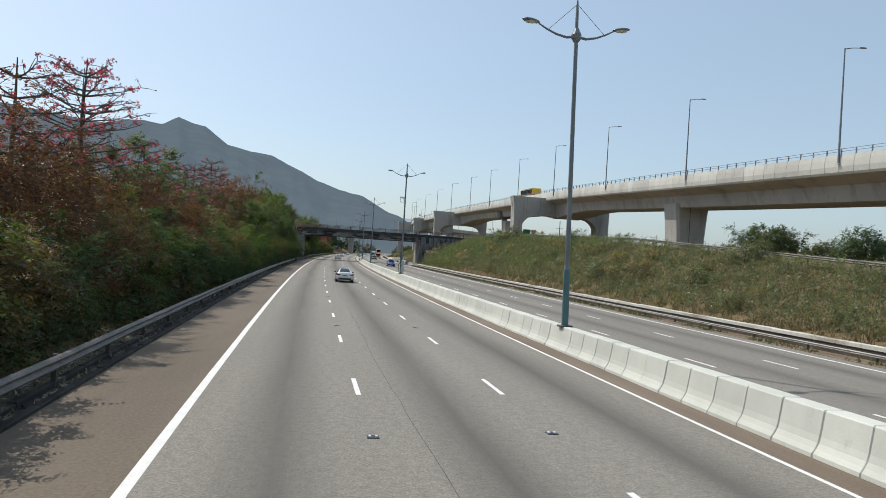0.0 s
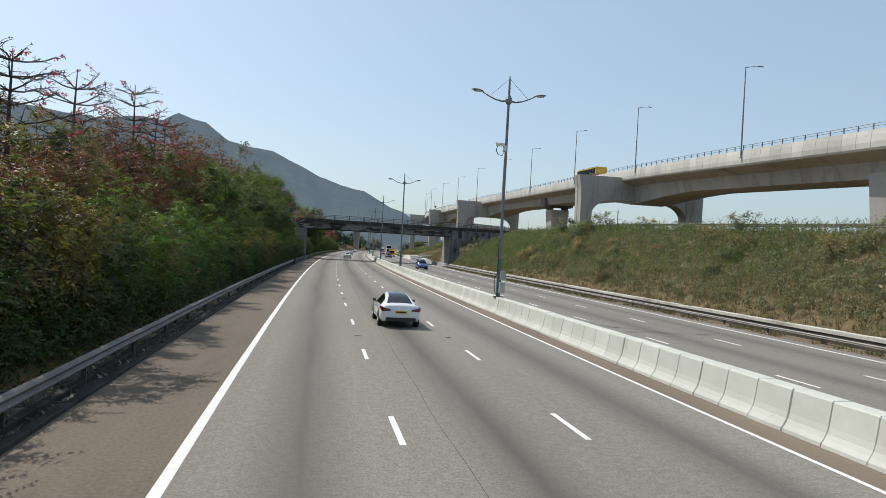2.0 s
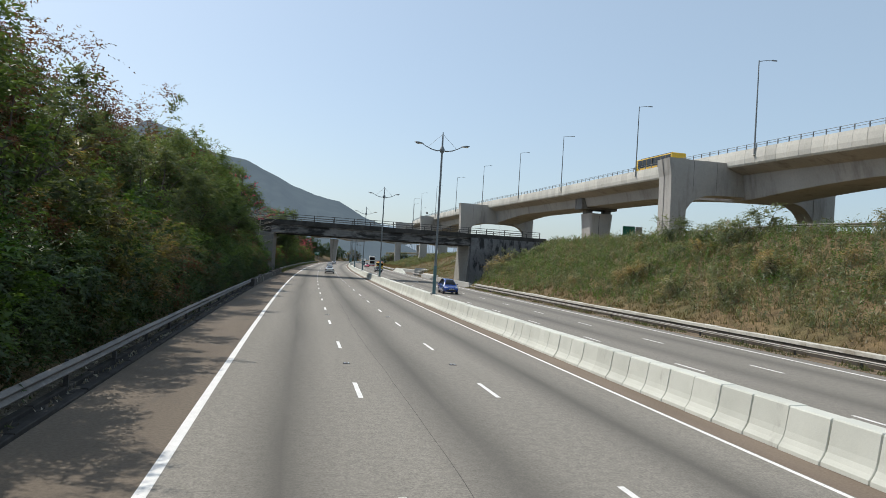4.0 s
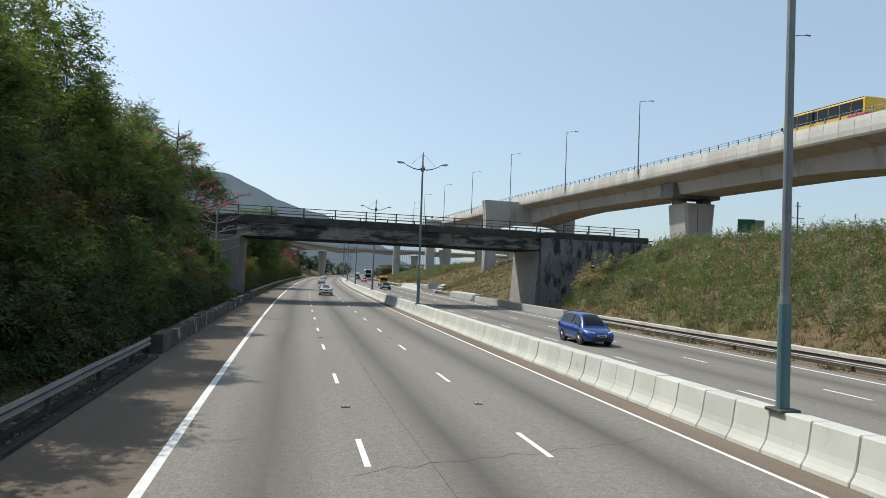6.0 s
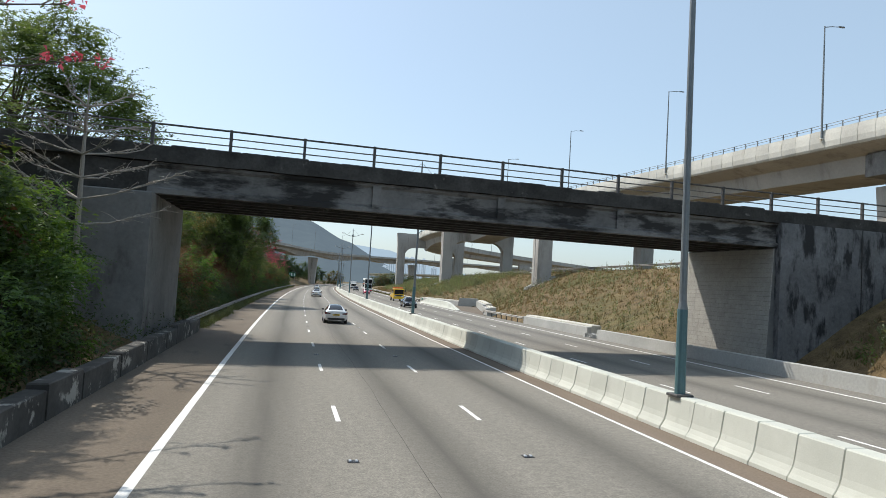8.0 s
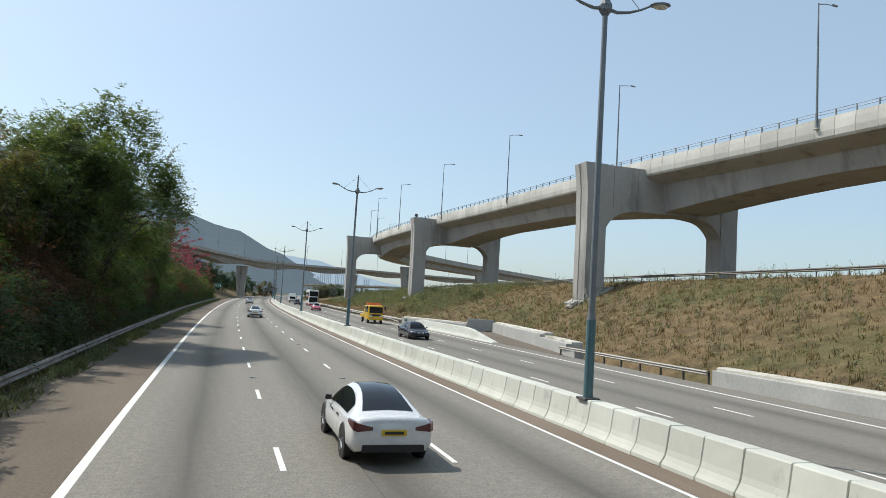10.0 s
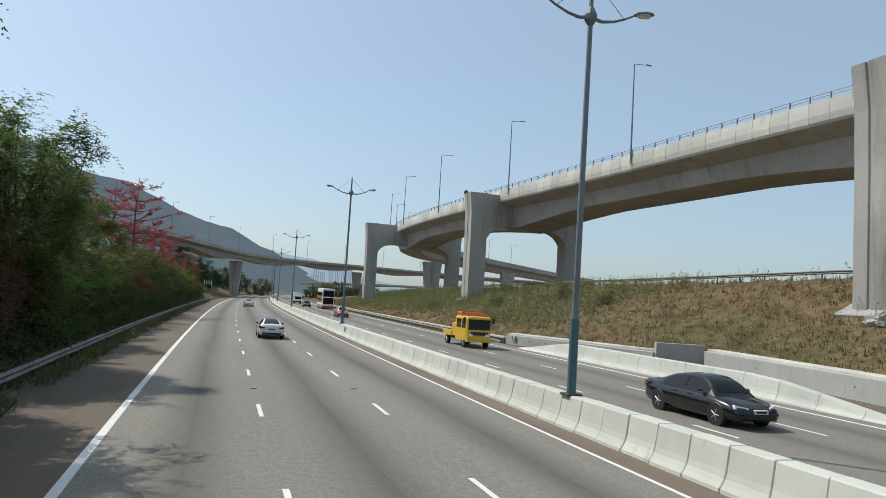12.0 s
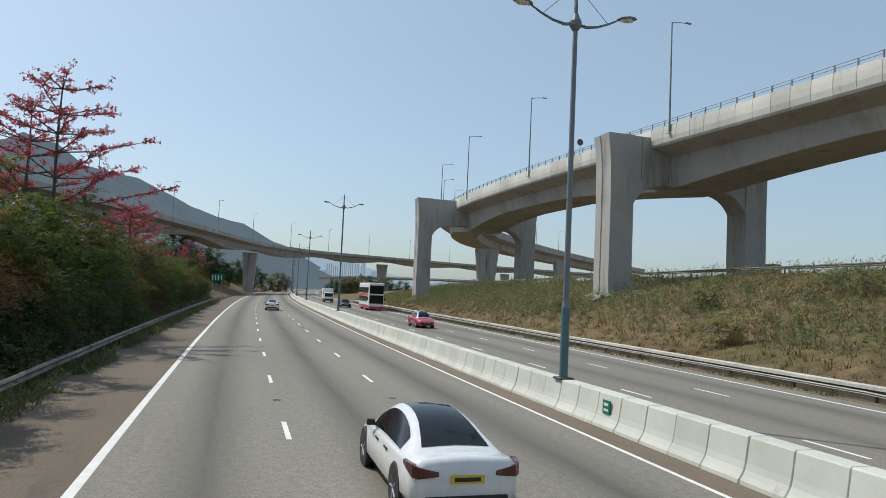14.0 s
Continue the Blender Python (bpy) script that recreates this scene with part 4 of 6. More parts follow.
def flared_pier(x, y, base, top, wt, wb, depth, bearing):
    ob = thing("flared_pier", "grey concrete pier flaring towards its head", "pier", "flared piers of the viaduct")
    rings = []
    for k in (0, 0.25, 0.5, 0.75, 1.0):
        w = wb + (wt - wb) * k ** 1.6
        z = base - 1.5 + (top - base + 1.5) * k
        c = 0.35
        rings.append([Vector((x + a, y + b, z)) for a, b in ((-w / 2, -depth / 2 + c), (-w / 2 + c, -depth / 2), (w / 2 - c, -depth / 2), (w / 2, -depth / 2 + c), (w / 2, depth / 2 - c), (w / 2 - c, depth / 2), (-w / 2 + c, depth / 2), (-w / 2, depth / 2 - c))])
    part("column", Shape().loft(rings), M_conc, ob)
    part("recess", Shape().box(x - 0.5, y - depth / 2 - 0.004, base, x - 0.42, y - depth / 2 + 0.1, top - 0.4), M_black, ob)
    if bearing:
        for dx in (-2.0, 2.0):
            part("bearing", Shape().slab(x + dx - 0.7, y - 0.9, top, x + dx + 0.7, y + 0.9, top + 0.8, 0.03), M_abut, ob)
        # darker block, proud of the girder, stands in for the shaded halving-joint recess
        part("bearing_beam", Shape().slab(x - 4.1, y - 1.9, top + 0.8, x + 3.6, y + 1.9, top + 3.0, 0.05), M_abut, ob)
    return ob


flared_pier(56.2, 101, 7.0, 13.6, 5.6, 4.4, 4.4, False)
flared_pier(56.9, 215.1, 7.6, 15.4, 5.0, 3.9, 5.2, True)
flared_pier(56.0, 40, 3.5, 11.4, 5.6, 4.4, 4.4, False)

# ---- plants ----
def leaf_quads(centres, size, spread_up=0.6, slim=0.55, droop=0.25):
    """One small kite-shaped leaf at each centre, turned at random."""
    n = len(centres)
    size = size * rng.uniform(0.6, 1.35, n)
    a = rng.normal(size=(n, 3))
    a[:, 2] = a[:, 2] * spread_up - droop
    a /= np.linalg.norm(a, axis=1, keepdims=True)
    b = np.cross(a, rng.normal(size=(n, 3)))
    b /= np.linalg.norm(b, axis=1, keepdims=True) + 1e-9
    a, b = a * size[:, None], b * (size * slim)[:, None]
    v = np.stack([centres - a * 0.5 + b * 0.28, centres + b * 0.75, centres + a * 0.6 - b * 0.28], 1).reshape(-1, 3)
    return v, np.arange(3 * n).reshape(-1, 3)


def leaf_normals(v, out, soft=0.75):
    """Turns each three-cornered leaf to face outwards and gives it a normal between its own and that of its clump."""
    t = v.reshape(-1, 3, 3)
    f = np.cross(t[:, 1] - t[:, 0], t[:, 2] - t[:, 0])
    f /= np.linalg.norm(f, axis=1, keepdims=True) + 1e-9
    back = (f * out).sum(1) < 0
    t[back] = t[back][:, ::-1]
    f[back] *= -1
    m = out * soft + f * (1 - soft)
    m /= np.linalg.norm(m, axis=1, keepdims=True) + 1e-9
    return t.reshape(-1, 3), np.repeat(m, 3, 0)


def fronds(starts, ways, length, pairs, size, out):
    """Feathery fronds: two rows of slim leaflets along a drooping stalk, shaded clump by clump."""
    n = len(starts)
    t = np.tile(np.repeat(np.linspace(0.12, 1.0, pairs), 2), n)
    side = np.tile([1.0, -1.0], n * pairs)
    k = 2 * pairs
    ln = np.repeat(length * rng.uniform(0.6, 1.3, n), k)
    w = np.repeat(ways, k, 0)
    p = np.repeat(starts, k, 0) + w * (t * ln)[:, None]
    p[:, 2] -= 0.4 * ln * t**2
    across = np.cross(w, [0, 0, 1.0]) + rng.normal(0, 0.12, p.shape)
    across /= np.linalg.norm(across, axis=1, keepdims=True) + 1e-9
    lf = across * side[:, None] * 0.8 + w * 0.55 + np.array([0, 0, -0.3]) + rng.normal(0, 0.16, p.shape)
    lf /= np.linalg.norm(lf, axis=1, keepdims=True)
    wd = np.cross(lf, rng.normal(0, 0.5, p.shape) + np.array([0, 0, 1.0]))
    wd /= np.linalg.norm(wd, axis=1, keepdims=True) + 1e-9
    sz = (size * 0.62 * rng.uniform(0.7, 1.35, len(p)) * (1.15 - 0.5 * t))[:, None]
    v = np.stack([p - wd * sz * 0.2, p + wd * sz * 0.3 + lf * sz * 0.35, p + lf * sz * 1.15], 1).reshape(-1, 3)
    v, m = leaf_normals(v, np.repeat(out, k, 0))
    return v, np.arange(len(v)).reshape(-1, 3), m


def clump(c, d, lobes, spread, spray, size):
    """One clump of fronds round c that looks towards d."""
    ways = rng.normal(size=(lobes, 3)) + d * 0.9 + np.array([0, 0, 0.25])
    ways /= np.linalg.norm(ways, axis=1, keepdims=True)
    out = ways * 0.5 + d * 0.7 + np.array([0, 0, 0.35])
    out /= np.linalg.norm(out, axis=1, keepdims=True)
    return fronds(np.repeat(c[None], lobes, 0) + rng.normal(0, spread, (lobes, 3)), ways, spray, 6, size, out)


def bough_points(count, radius, height):
    """Where the boughs of an open crown end."""
    pts = []
    for _ in range(count):
        d = rng.normal(size=3)
        d /= np.linalg.norm(d)
        k = rng.uniform(0.45, 1.0) ** 0.6
        lump = 0.9 + 0.4 * noise.noise((d[0] * 1.7, d[1] * 1.7 + height, d[2] * 1.7 + radius))
        pts.append(np.array([d[0] * radius * k * lump, d[1] * radius * k * lump, height * (0.54 + 0.44 * d[2] * k * lump)]))
    return pts


def crown_mesh(name, radius, height, clumps, per, size, material, gap=0.0, spray=0.9, boughs=()):
    """Clumps of leafy fronds through an uneven crown, gathered on the boughs where it has any."""
    verts, quads, norms, n = [], [], [], 0
    for i in range(clumps):
        d = rng.normal(size=3)
        d /= np.linalg.norm(d)
        if len(boughs):
            c = boughs[i % len(boughs)] + rng.normal(0, radius * 0.1, 3) * (1, 1, 0.7)
            d = c - np.array([0, 0, height * 0.4]) + d * 0.8
            d /= np.linalg.norm(d)
        else:
            k = rng.uniform(0.4, 1.0) ** 0.5
            lump = 0.86 + 0.75 * noise.noise((d[0] * 2.4 + clumps, d[1] * 2.4, d[2] * 2.4 + radius))
            c = np.array([d[0] * radius * k * lump, d[1] * radius * k * lump, height * 0.5 + d[2] * height * 0.5 * k * lump])
        c[2] = max(c[2], 0.15)
        if rng.random() < gap:
            continue
        v, q, m = clump(c, d, max(per // 6, 5), radius * 0.06, spray, size)
        verts.append(v)
        quads.append(q + n)
        norms.append(m)
        n += len(v)
    return mesh_np(name, np.concatenate(verts), np.concatenate(quads), material, np.concatenate(norms))


def stems(height, radius, count, thick, boughs=()):
    """Several bent stems with side limbs, or limbs out to each bough."""
    s = Shape()
    tops = []
    for _ in range(count):
        a = rng.uniform(0, 2 * math.pi)
        end = Vector((math.cos(a) * radius * 0.45, math.sin(a) * radius * 0.45, height * rng.uniform(0.45, 0.68)))
        mid = end * 0.5 + Vector(rng.normal(0, 0.08 * radius, 3))
        pts = [Vector((rng.normal(0, 0.12), rng.normal(0, 0.12), -0.6)), mid * 0.5, mid, end]
        s.tube(pts, [thick, thick * 0.8, thick * 0.55, thick * 0.2], 6)
        tops.append((mid, end))
        for _ in range(0 if len(boughs) else 4):
            p = mid.lerp(end, rng.uniform(0.35, 0.9))
            q = p + Vector((rng.uniform(-0.3, 0.3) * radius, rng.uniform(-0.3, 0.3) * radius, rng.uniform(0.03, 0.13) * height))
            s.tube([p, p.lerp(q, 0.5) + Vector((0, 0, 0.1)), q], [thick * 0.4, thick * 0.25, thick * 0.08], 5)
    for b in boughs:
        q = Vector(b)
        mid, end = min(tops, key=lambda m: (m[1] - q).length)
        p = mid.lerp(end, rng.uniform(0.2, 0.95))
        s.tube([p, p.lerp(q, 0.5) + Vector(rng.normal(0, 0.05 * radius, 3)), q], [thick * 0.4, thick * 0.28, thick * 0.1], 5)
    return s


def shrub(name, label, radius, height, clumps, per, size, material, group, gap=0.0, count=3, thick=0.07, spray=0.9, boughs=0):
    ob = thing(name, label, "shrub" if height < 6 else "tree", group)
    ends = bough_points(boughs, radius, height)
    part("trunk", stems(height, radius, count, thick, ends), M_bark, ob)
    part("crown", crown_mesh("crown", radius, height, clumps, per, size, material, gap, spray, ends), None, ob)
    return ob


KINDS = [
    shrub("roadside_shrub", "dense green feathery-leaved shrub on the roadside slope", 2.5, 4.6, 84, 72, 0.26, M_leaf, "shrubs on the wooded slope", spray=0.72),
    shrub("roadside_shrub", "bright green feathery-leaved shrub on the roadside slope", 2.3, 4.0, 76, 72, 0.26, M_leaf_bright, "shrubs on the wooded slope", spray=0.72),
    shrub("roadside_shrub", "dark glossy green shrub beside the guard rail", 2.2, 3.4, 76, 72, 0.24, M_leaf_dark, "shrubs on the wooded slope", spray=0.7),
    shrub("roadside_shrub", "rust-brown half-dry shrub on the roadside slope", 2.5, 4.6, 76, 80, 0.185, M_leaf_dry, "shrubs on the wooded slope", 0.1),
    shrub("roadside_tree", "tall pale-leaved tree with open crown on the slope", 2.9, 7.2, 84, 84, 0.25, M_leaf_pale, "trees on the wooded slope", 0.1, 4, 0.09, 0.7, 28),
    shrub("roadside_tree", "tall green tree with drooping leaf sprays on the slope", 3.1, 7.6, 100, 90, 0.26, M_leaf, "trees on the wooded slope", 0.08, 4, 0.1, 0.8, 32),
    shrub("roadside_tree", "tall broad green tree leaning over the hard shoulder", 4.3, 11.5, 300, 110, 0.26, M_leaf_tree, "trees on the wooded slope", 0.05, 7, 0.12, 0.85, 60),
]
used = [False] * len(KINDS)


def plant(kind, x, y, scale, dz=0.0, wide=1.0):
    z = float(ground_z(x, y)) - 0.1 + dz
    m = pose(x, y, z, rng.normal(0, 3), rng.normal(0, 3), rng.uniform(0, 360))
    sc = Matrix.Diagonal((scale * wide, scale * wide, scale * rng.uniform(0.9, 1.1), 1))
    if not used[kind]:
        used[kind] = True
        ob = at(KINDS[kind], m @ sc)
    else:
        ob = copy_thing(KINDS[kind], m)
        ob.matrix_basis = m @ sc
    return ob


def clear_of_bridge(x, y, r=2.2):
    near = 193.3 + 0.06 * x
    return not (near - r < y < near + 8.2 + r and x > -26)


# front row along the rail, then taller rows up the slope
y = -8.0
while y < 400:
    x = -7.9 + rng.uniform(-0.35, 0.3)
    if y > 205:
        x -= 0.5
    if clear_of_bridge(x, y, 1.5) and not 184.5 < y < 193:
        k = rng.choice([2, 0, 1, 3], p=[0.5, 0.12, 0.03, 0.35] if y < 55 else [0.42, 0.3, 0.2, 0.08] if y < 205 else [0.25, 0.32, 0.18, 0.25])
        plant(int(k), x, y, rng.uniform(0.74, 1.0))
    y += rng.uniform(2.5, 3.2)
y = -6.0
while y < 400:
    x = -10.6 + rng.uniform(-0.9, 0.9)
    if clear_of_bridge(x, y):
        if y < 58:
            w, tall = [0.08, 0.1, 0.04, 0.74, 0.02, 0.02], 1.1
        elif y < 92:
            w, tall = [0.16, 0.46, 0.04, 0.3, 0.02, 0.02], 1.05
        elif y < 205:
            w, tall = [0.26, 0.2, 0.05, 0.24, 0.15, 0.1], 1.1
        elif y < 300:
            w, tall = [0.28, 0.2, 0.06, 0.28, 0.1, 0.08], 1.0
        else:
            w, tall = [0.42, 0.2, 0.23, 0.15, 0.0, 0.0], 0.95
        plant(int(rng.choice(6, p=np.array(w) / sum(w))), x, y, tall * rng.uniform(0.85, 1.15))
    y += 3.6 * rng.uniform(0.8, 1.2)
# a taller row higher up the slope before the bridge
y = 40.0
while y < 188:
    x = (-13.8 if y < 115 else -15.0) + rng.uniform(-1.2, 1.2)
    if clear_of_bridge(x, y, 3.0):
        k = int(rng.choice([0, 1, 3, 4, 5], p=[0.03, 0.03, 0.76, 0.18, 0.0] if y < 112 else [0.04, 0.02, 0.32, 0.48, 0.14]))
        tall = float(lerp(y, [40, 60, 80, 95, 110, 145, 188], [3.5, 4.3, 5.6, 7.4, 9.4, 10.4, 10.8])) * rng.uniform(0.85, 1.15)
        plant(k, x, y, tall / {0: 4.6, 1: 4.0, 3: 4.6, 4: 7.2, 5: 7.6}[k], 0, 0.75 if tall > 7 and k < 4 else 1.0)
    y += rng.uniform(2.6, 3.8) if y < 112 else rng.uniform(3.8, 5.4)
# tall trees that stand out over the rest
for k, x, y, s in ((4, -10.5, 124, 1.15), (6, -11.0, 133, 0.85), (6, -10.6, 142, 0.95), (6, -11.8, 150, 1.0), (6, -10.2, 163, 0.95), (5, -11.5, 165, 0.9), (6, -16.5, 172, 0.95), (4, -13.6, 179, 0.95), (6, -15.5, 182, 1.15), (4, -15.5, 186.0, 1.2), (6, -16.0, 206, 1.45), (4, -14, 162, 1.3), (2, -12.0, 189.3, 1.25), (2, -14.5, 188.5, 1.7), (2, -10.8, 190.0, 0.8),
                   (4, -12.5, 207, 1.0), (4, -14.2, 214, 1.05), (4, -13.6, 226, 1.15), (5, -11.5, 221, 0.95), (5, -12.5, 233, 1.15), (4, -13, 240, 1.2), (6, -7.9, 242.0, 1.12), (4, -10.4, 254, 1.1), (6, -13.0, 259, 1.05), (6, -8.6, 267.5, 0.85), (5, -12.8, 268, 1.3),
                   (0, -9.6, 305, 1.2), (0, -10.5, 311, 1.3), (2, -9.6, 317, 1.5), (0, -10.0, 324, 1.25), (2, -10.0, 333, 1.4), (0, -10.0, 345, 1.2), (4, -12, 88, 0.95), (4, -13.5, 60, 0.9), (4, -12.5, 42, 0.85)):
    if clear_of_bridge(x, y, 1.0):
        plant(k, x, y, s)
kept_state = rng.bit_generator.state
plant(6, -9.6, 238.5, 0.95)
rng.bit_generator.state = kept_state


def thicket(name, label, material, clumps, per, size, before=1.0):
    """Mixed growth on the upper slope, too dense to tell one plant from the next."""
    vs, qs, ns, n = [], [], [], 0
    for _ in range(clumps):
        y = rng.uniform(-12, 430)
        x = -12.0 - abs(rng.normal(0, 5.0))
        if not clear_of_bridge(x, y, 2.5) or (y < 190 and rng.random() > before):
            continue
        top = float(lerp(y, [0, 60, 95, 115, 190, 205, 300, 330, 430], [3.2, 3.8, 5.0, 5.8, 5.4, 4.2, 4.2, 3.4, 3.0]))
        c = np.array([x, y, float(ground_z(x, y)) + rng.uniform(0.3, 1.0) * top * (0.7 + 0.6 * noise.noise((x * 0.2, y * 0.2, 5)))])
        d = np.array([0.5, -0.25, 0.6]) + rng.normal(0, 0.25, 3)
        v, q, m = clump(c, d / np.linalg.norm(d), per // 7, 0.4, 1.0, size)
        vs.append(v)
        qs.append(q + n)
        ns.append(m)
        n += len(v)
    thing(name, label, "thicket", kind="stuff", data=mesh_np(name, np.concatenate(vs), np.concatenate(qs), material, np.concatenate(ns)))


thicket("green_thicket", "dense green thicket on the upper slope", M_leaf, 1900, 56, 0.3, 0.18)
thicket("dry_thicket", "brown half-dry thicket on the upper slope", M_leaf_dry, 1700, 64, 0.24)
thicket("pale_thicket", "pale grey-green twiggy growth on the upper slope", M_leaf_pale, 900, 56, 0.26)


def kapok(height, seed, blossom, label):
    """A bare red cotton tree: straight trunk, whorls of level branches, blossoms along the twigs."""
    r = np.random.default_rng(seed)
    ob = thing("cotton_tree", label, "tree", "red cotton trees")
    part("trunk", Shape().tube([(0, 0, -0.8), (0.05, 0, height * 0.35), (0.0, 0.06, height * 0.7), (0.04, 0, height)], [0.15, 0.11, 0.07, 0.02], 8), M_bark, ob)
    limbs, tips = Shape(), []
    z = height * 0.42
    while z < height * 0.97:
        reach = (height - z) * 0.6 + 1.1
        n = int(r.integers(3, 6))
        a0 = r.uniform(0, 6.28)
        for i in range(n):
            a = a0 + i * 6.28 / n + r.normal(0, 0.2)
            ln = reach * r.uniform(0.7, 1.15)
            pts = [Vector((0, 0, z))]
            for k in (0.35, 0.7, 1.0):
                pts.append(Vector((math.cos(a) * ln * k, math.sin(a) * ln * k, z + ln * 0.28 * k**1.4 + r.normal(0, 0.05))))
            limbs.tube(pts, [0.045, 0.035, 0.025, 0.012], 5)
            for k in range(int(5 + ln * (3.6 if blossom > 0.4 else 2.2))):
                t = r.uniform(0.3, 1.0)
                p = pts[1].lerp(pts[3], (t - 0.3) / 0.7)
                q = p + Vector((math.cos(a + r.normal(0, 0.9)) * 0.5, math.sin(a + r.normal(0, 0.9)) * 0.5, r.uniform(-0.02, 0.32))) * r.uniform(0.6, 1.5)
                limbs.tube([p, p.lerp(q, 0.5) + Vector((0, 0, 0.04)), q], [0.018, 0.012, 0.006], 4)
                tips += [q, p.lerp(q, 0.6)]
        z += height * r.uniform(0.075, 0.11)
    part("branch_work", limbs, M_bark, ob)
    keep = [t for t in tips if r.random() < blossom]
    if keep:
        c = np.repeat(np.array([tuple(t) for t in keep]), 7, 0) + r.normal(0, 0.06, (len(keep) * 7, 3))
        v, q = leaf_quads(c, 0.125, 1.0, 0.9, 0.0)
        tagged(part("blossom", mesh_np("blossom", v, q, M_flower), None, ob, "red blossom"), kind="stuff")
    buds = [t for t in tips if r.random() < 0.5]
    c = np.repeat(np.array([tuple(t) for t in buds]), 2, 0) + r.normal(0, 0.04, (len(buds) * 2, 3))
    v, q = leaf_quads(c, 0.1, 1.0, 0.7, 0.0)
    tagged(part("bud_spray", mesh_np("bud_spray", v, q, M_leaf_dark), None, ob), kind="stuff")
    return ob


for x, y, h, s, b in ((-11.6, 37.5, 9.6, 1, 0.26), (-13.6, 43.5, 9.6, 2, 0.3), (-12.0, 31, 7.6, 31, 0.25), (-12.0, 51, 7.4, 3, 0.3), (-13.5, 62, 7.2, 4, 0.08), (-14.0, 92, 10.5, 5, 0.1), (-13.5, 96, 9.5, 6, 0.14), (-17.0, 114, 11.0, 7, 0.2), (-14.0, 81, 8.7, 8, 0.1), (-13.0, 71, 7.4, 21, 0.08),
                      (-9.9, 176.5, 12.9, 9, 0.35), (-10.3, 318.5, 13.0, 10, 0.95), (-13.5, 325, 11.2, 11, 0.85), (-15.5, 312, 10.5, 12, 0.6), (-9.6, 338, 8.0, 33, 0.8), (-13.0, 360, 9.0, 13, 0.7), (-12.0, 415, 8.5, 14, 0.5)):
    at(kapok(h, s, b, "bare red cotton tree with crimson blossom on level branches" if b > 0.4 else "nearly bare red cotton tree with few blossoms"), pose(x, y, float(ground_z(x, y)), 0, 0, rng.uniform(0, 360)))
# a slender dead tree in front of the bridge
M_pale_bark = surface("pale_bark", (0.26, 0.235, 0.2), (0.38, 0.35, 0.31), 2.0, 14, 0.95, grain=0.3, stretch=(1, 1, 0.2))
sapling = at(kapok(9.4, 30, 0.0, "leafless pale sapling in front of the bridge girder"), pose(-8.3, 189.0, float(ground_z(-8.3, 189.0))))
for piece in sapling.children:
    piece.data.materials[0] = M_pale_bark


# ---- weeds and grass on the embankment ----
rng_mix = np.random.default_rng(77)


def blades(points, height, count, width, lean=0.35):
    """Tufts of thin upright blades."""
    n = len(points)
    p = np.repeat(points, count, 0) + np.concatenate([rng.normal(0, 0.12, (n * count, 2)), np.zeros((n * count, 1))], 1)
    h = np.repeat(height * rng.uniform(0.5, 1.4, n), count) * rng.uniform(0.6, 1.2, n * count)
    a = rng.uniform(0, 2 * np.pi, n * count)
    side = np.stack([np.cos(a), np.sin(a), 0 * a], 1) * width / 2
    tip = p + np.stack([rng.normal(0, lean, n * count) * h, rng.normal(0, lean, n * count) * h, h], 1)
    v = np.stack([p - side, p + side, tip], 1).reshape(-1, 3)
    return v, np.arange(len(v)).reshape(-1, 3)


def on_slope(n, y0, y1, s0=0.02, s1=1.0):
    y = rng.uniform(y0, y1, n)
    s = rng.uniform(s0, s1, n)
    x = foot(y) + 0.3 + (crest(y) - foot(y)) * s
    ok = ~((y > 191.8 + 0.06 * x) & (y < 202.6 + 0.06 * x))
    x, y = x[ok], y[ok]
    return np.stack([x, y, ground_z(x, y) - 0.05], 1)


v, q = blades(np.concatenate([on_slope(17000, -20, 205), on_slope(11000, 205, 460)]), 0.36, 6, 0.06)
beyond = v[0::3, 1] > 215 + 12 * rng_mix.random(len(q))
for name, label, pick, mat in (("dry_grass", "dry straw-coloured grass and low weeds on the embankment", ~beyond, M_grass), ("brown_grass", "withered brown grass on the embankment beyond the bridge", beyond, M_grass_brown)):
    vs = v.reshape(-1, 3, 3)[pick].reshape(-1, 3)
    thing(name, label, "grass", kind="stuff", data=mesh_np(name, vs, np.arange(len(vs)).reshape(-1, 3), mat))


def weed_stuff(name, label, pts, material, h, leaves, size):
    n = len(pts)
    hh = h * rng.uniform(0.5, 1.35, n)
    p = np.repeat(pts, leaves, 0)
    t = np.tile(np.linspace(0.1, 1, leaves), n) * np.repeat(hh, leaves)
    lean = np.repeat(rng.normal(0, 0.1, (n, 2)), leaves, 0) * t[:, None]
    c = p + np.concatenate([rng.normal(0, 0.085, (len(p), 2)) + lean, t[:, None]], 1)
    v1, q1 = leaf_quads(c, size, 0.8, 0.4, 0.1)
    v2, q2 = blades(pts, h * 0.9, 2, 0.03, 0.12)
    thing(name, label, "weeds", kind="stuff", data=mesh_np(name, np.concatenate([v1, v2]), np.concatenate([q1, q2 + len(v1)]), material))


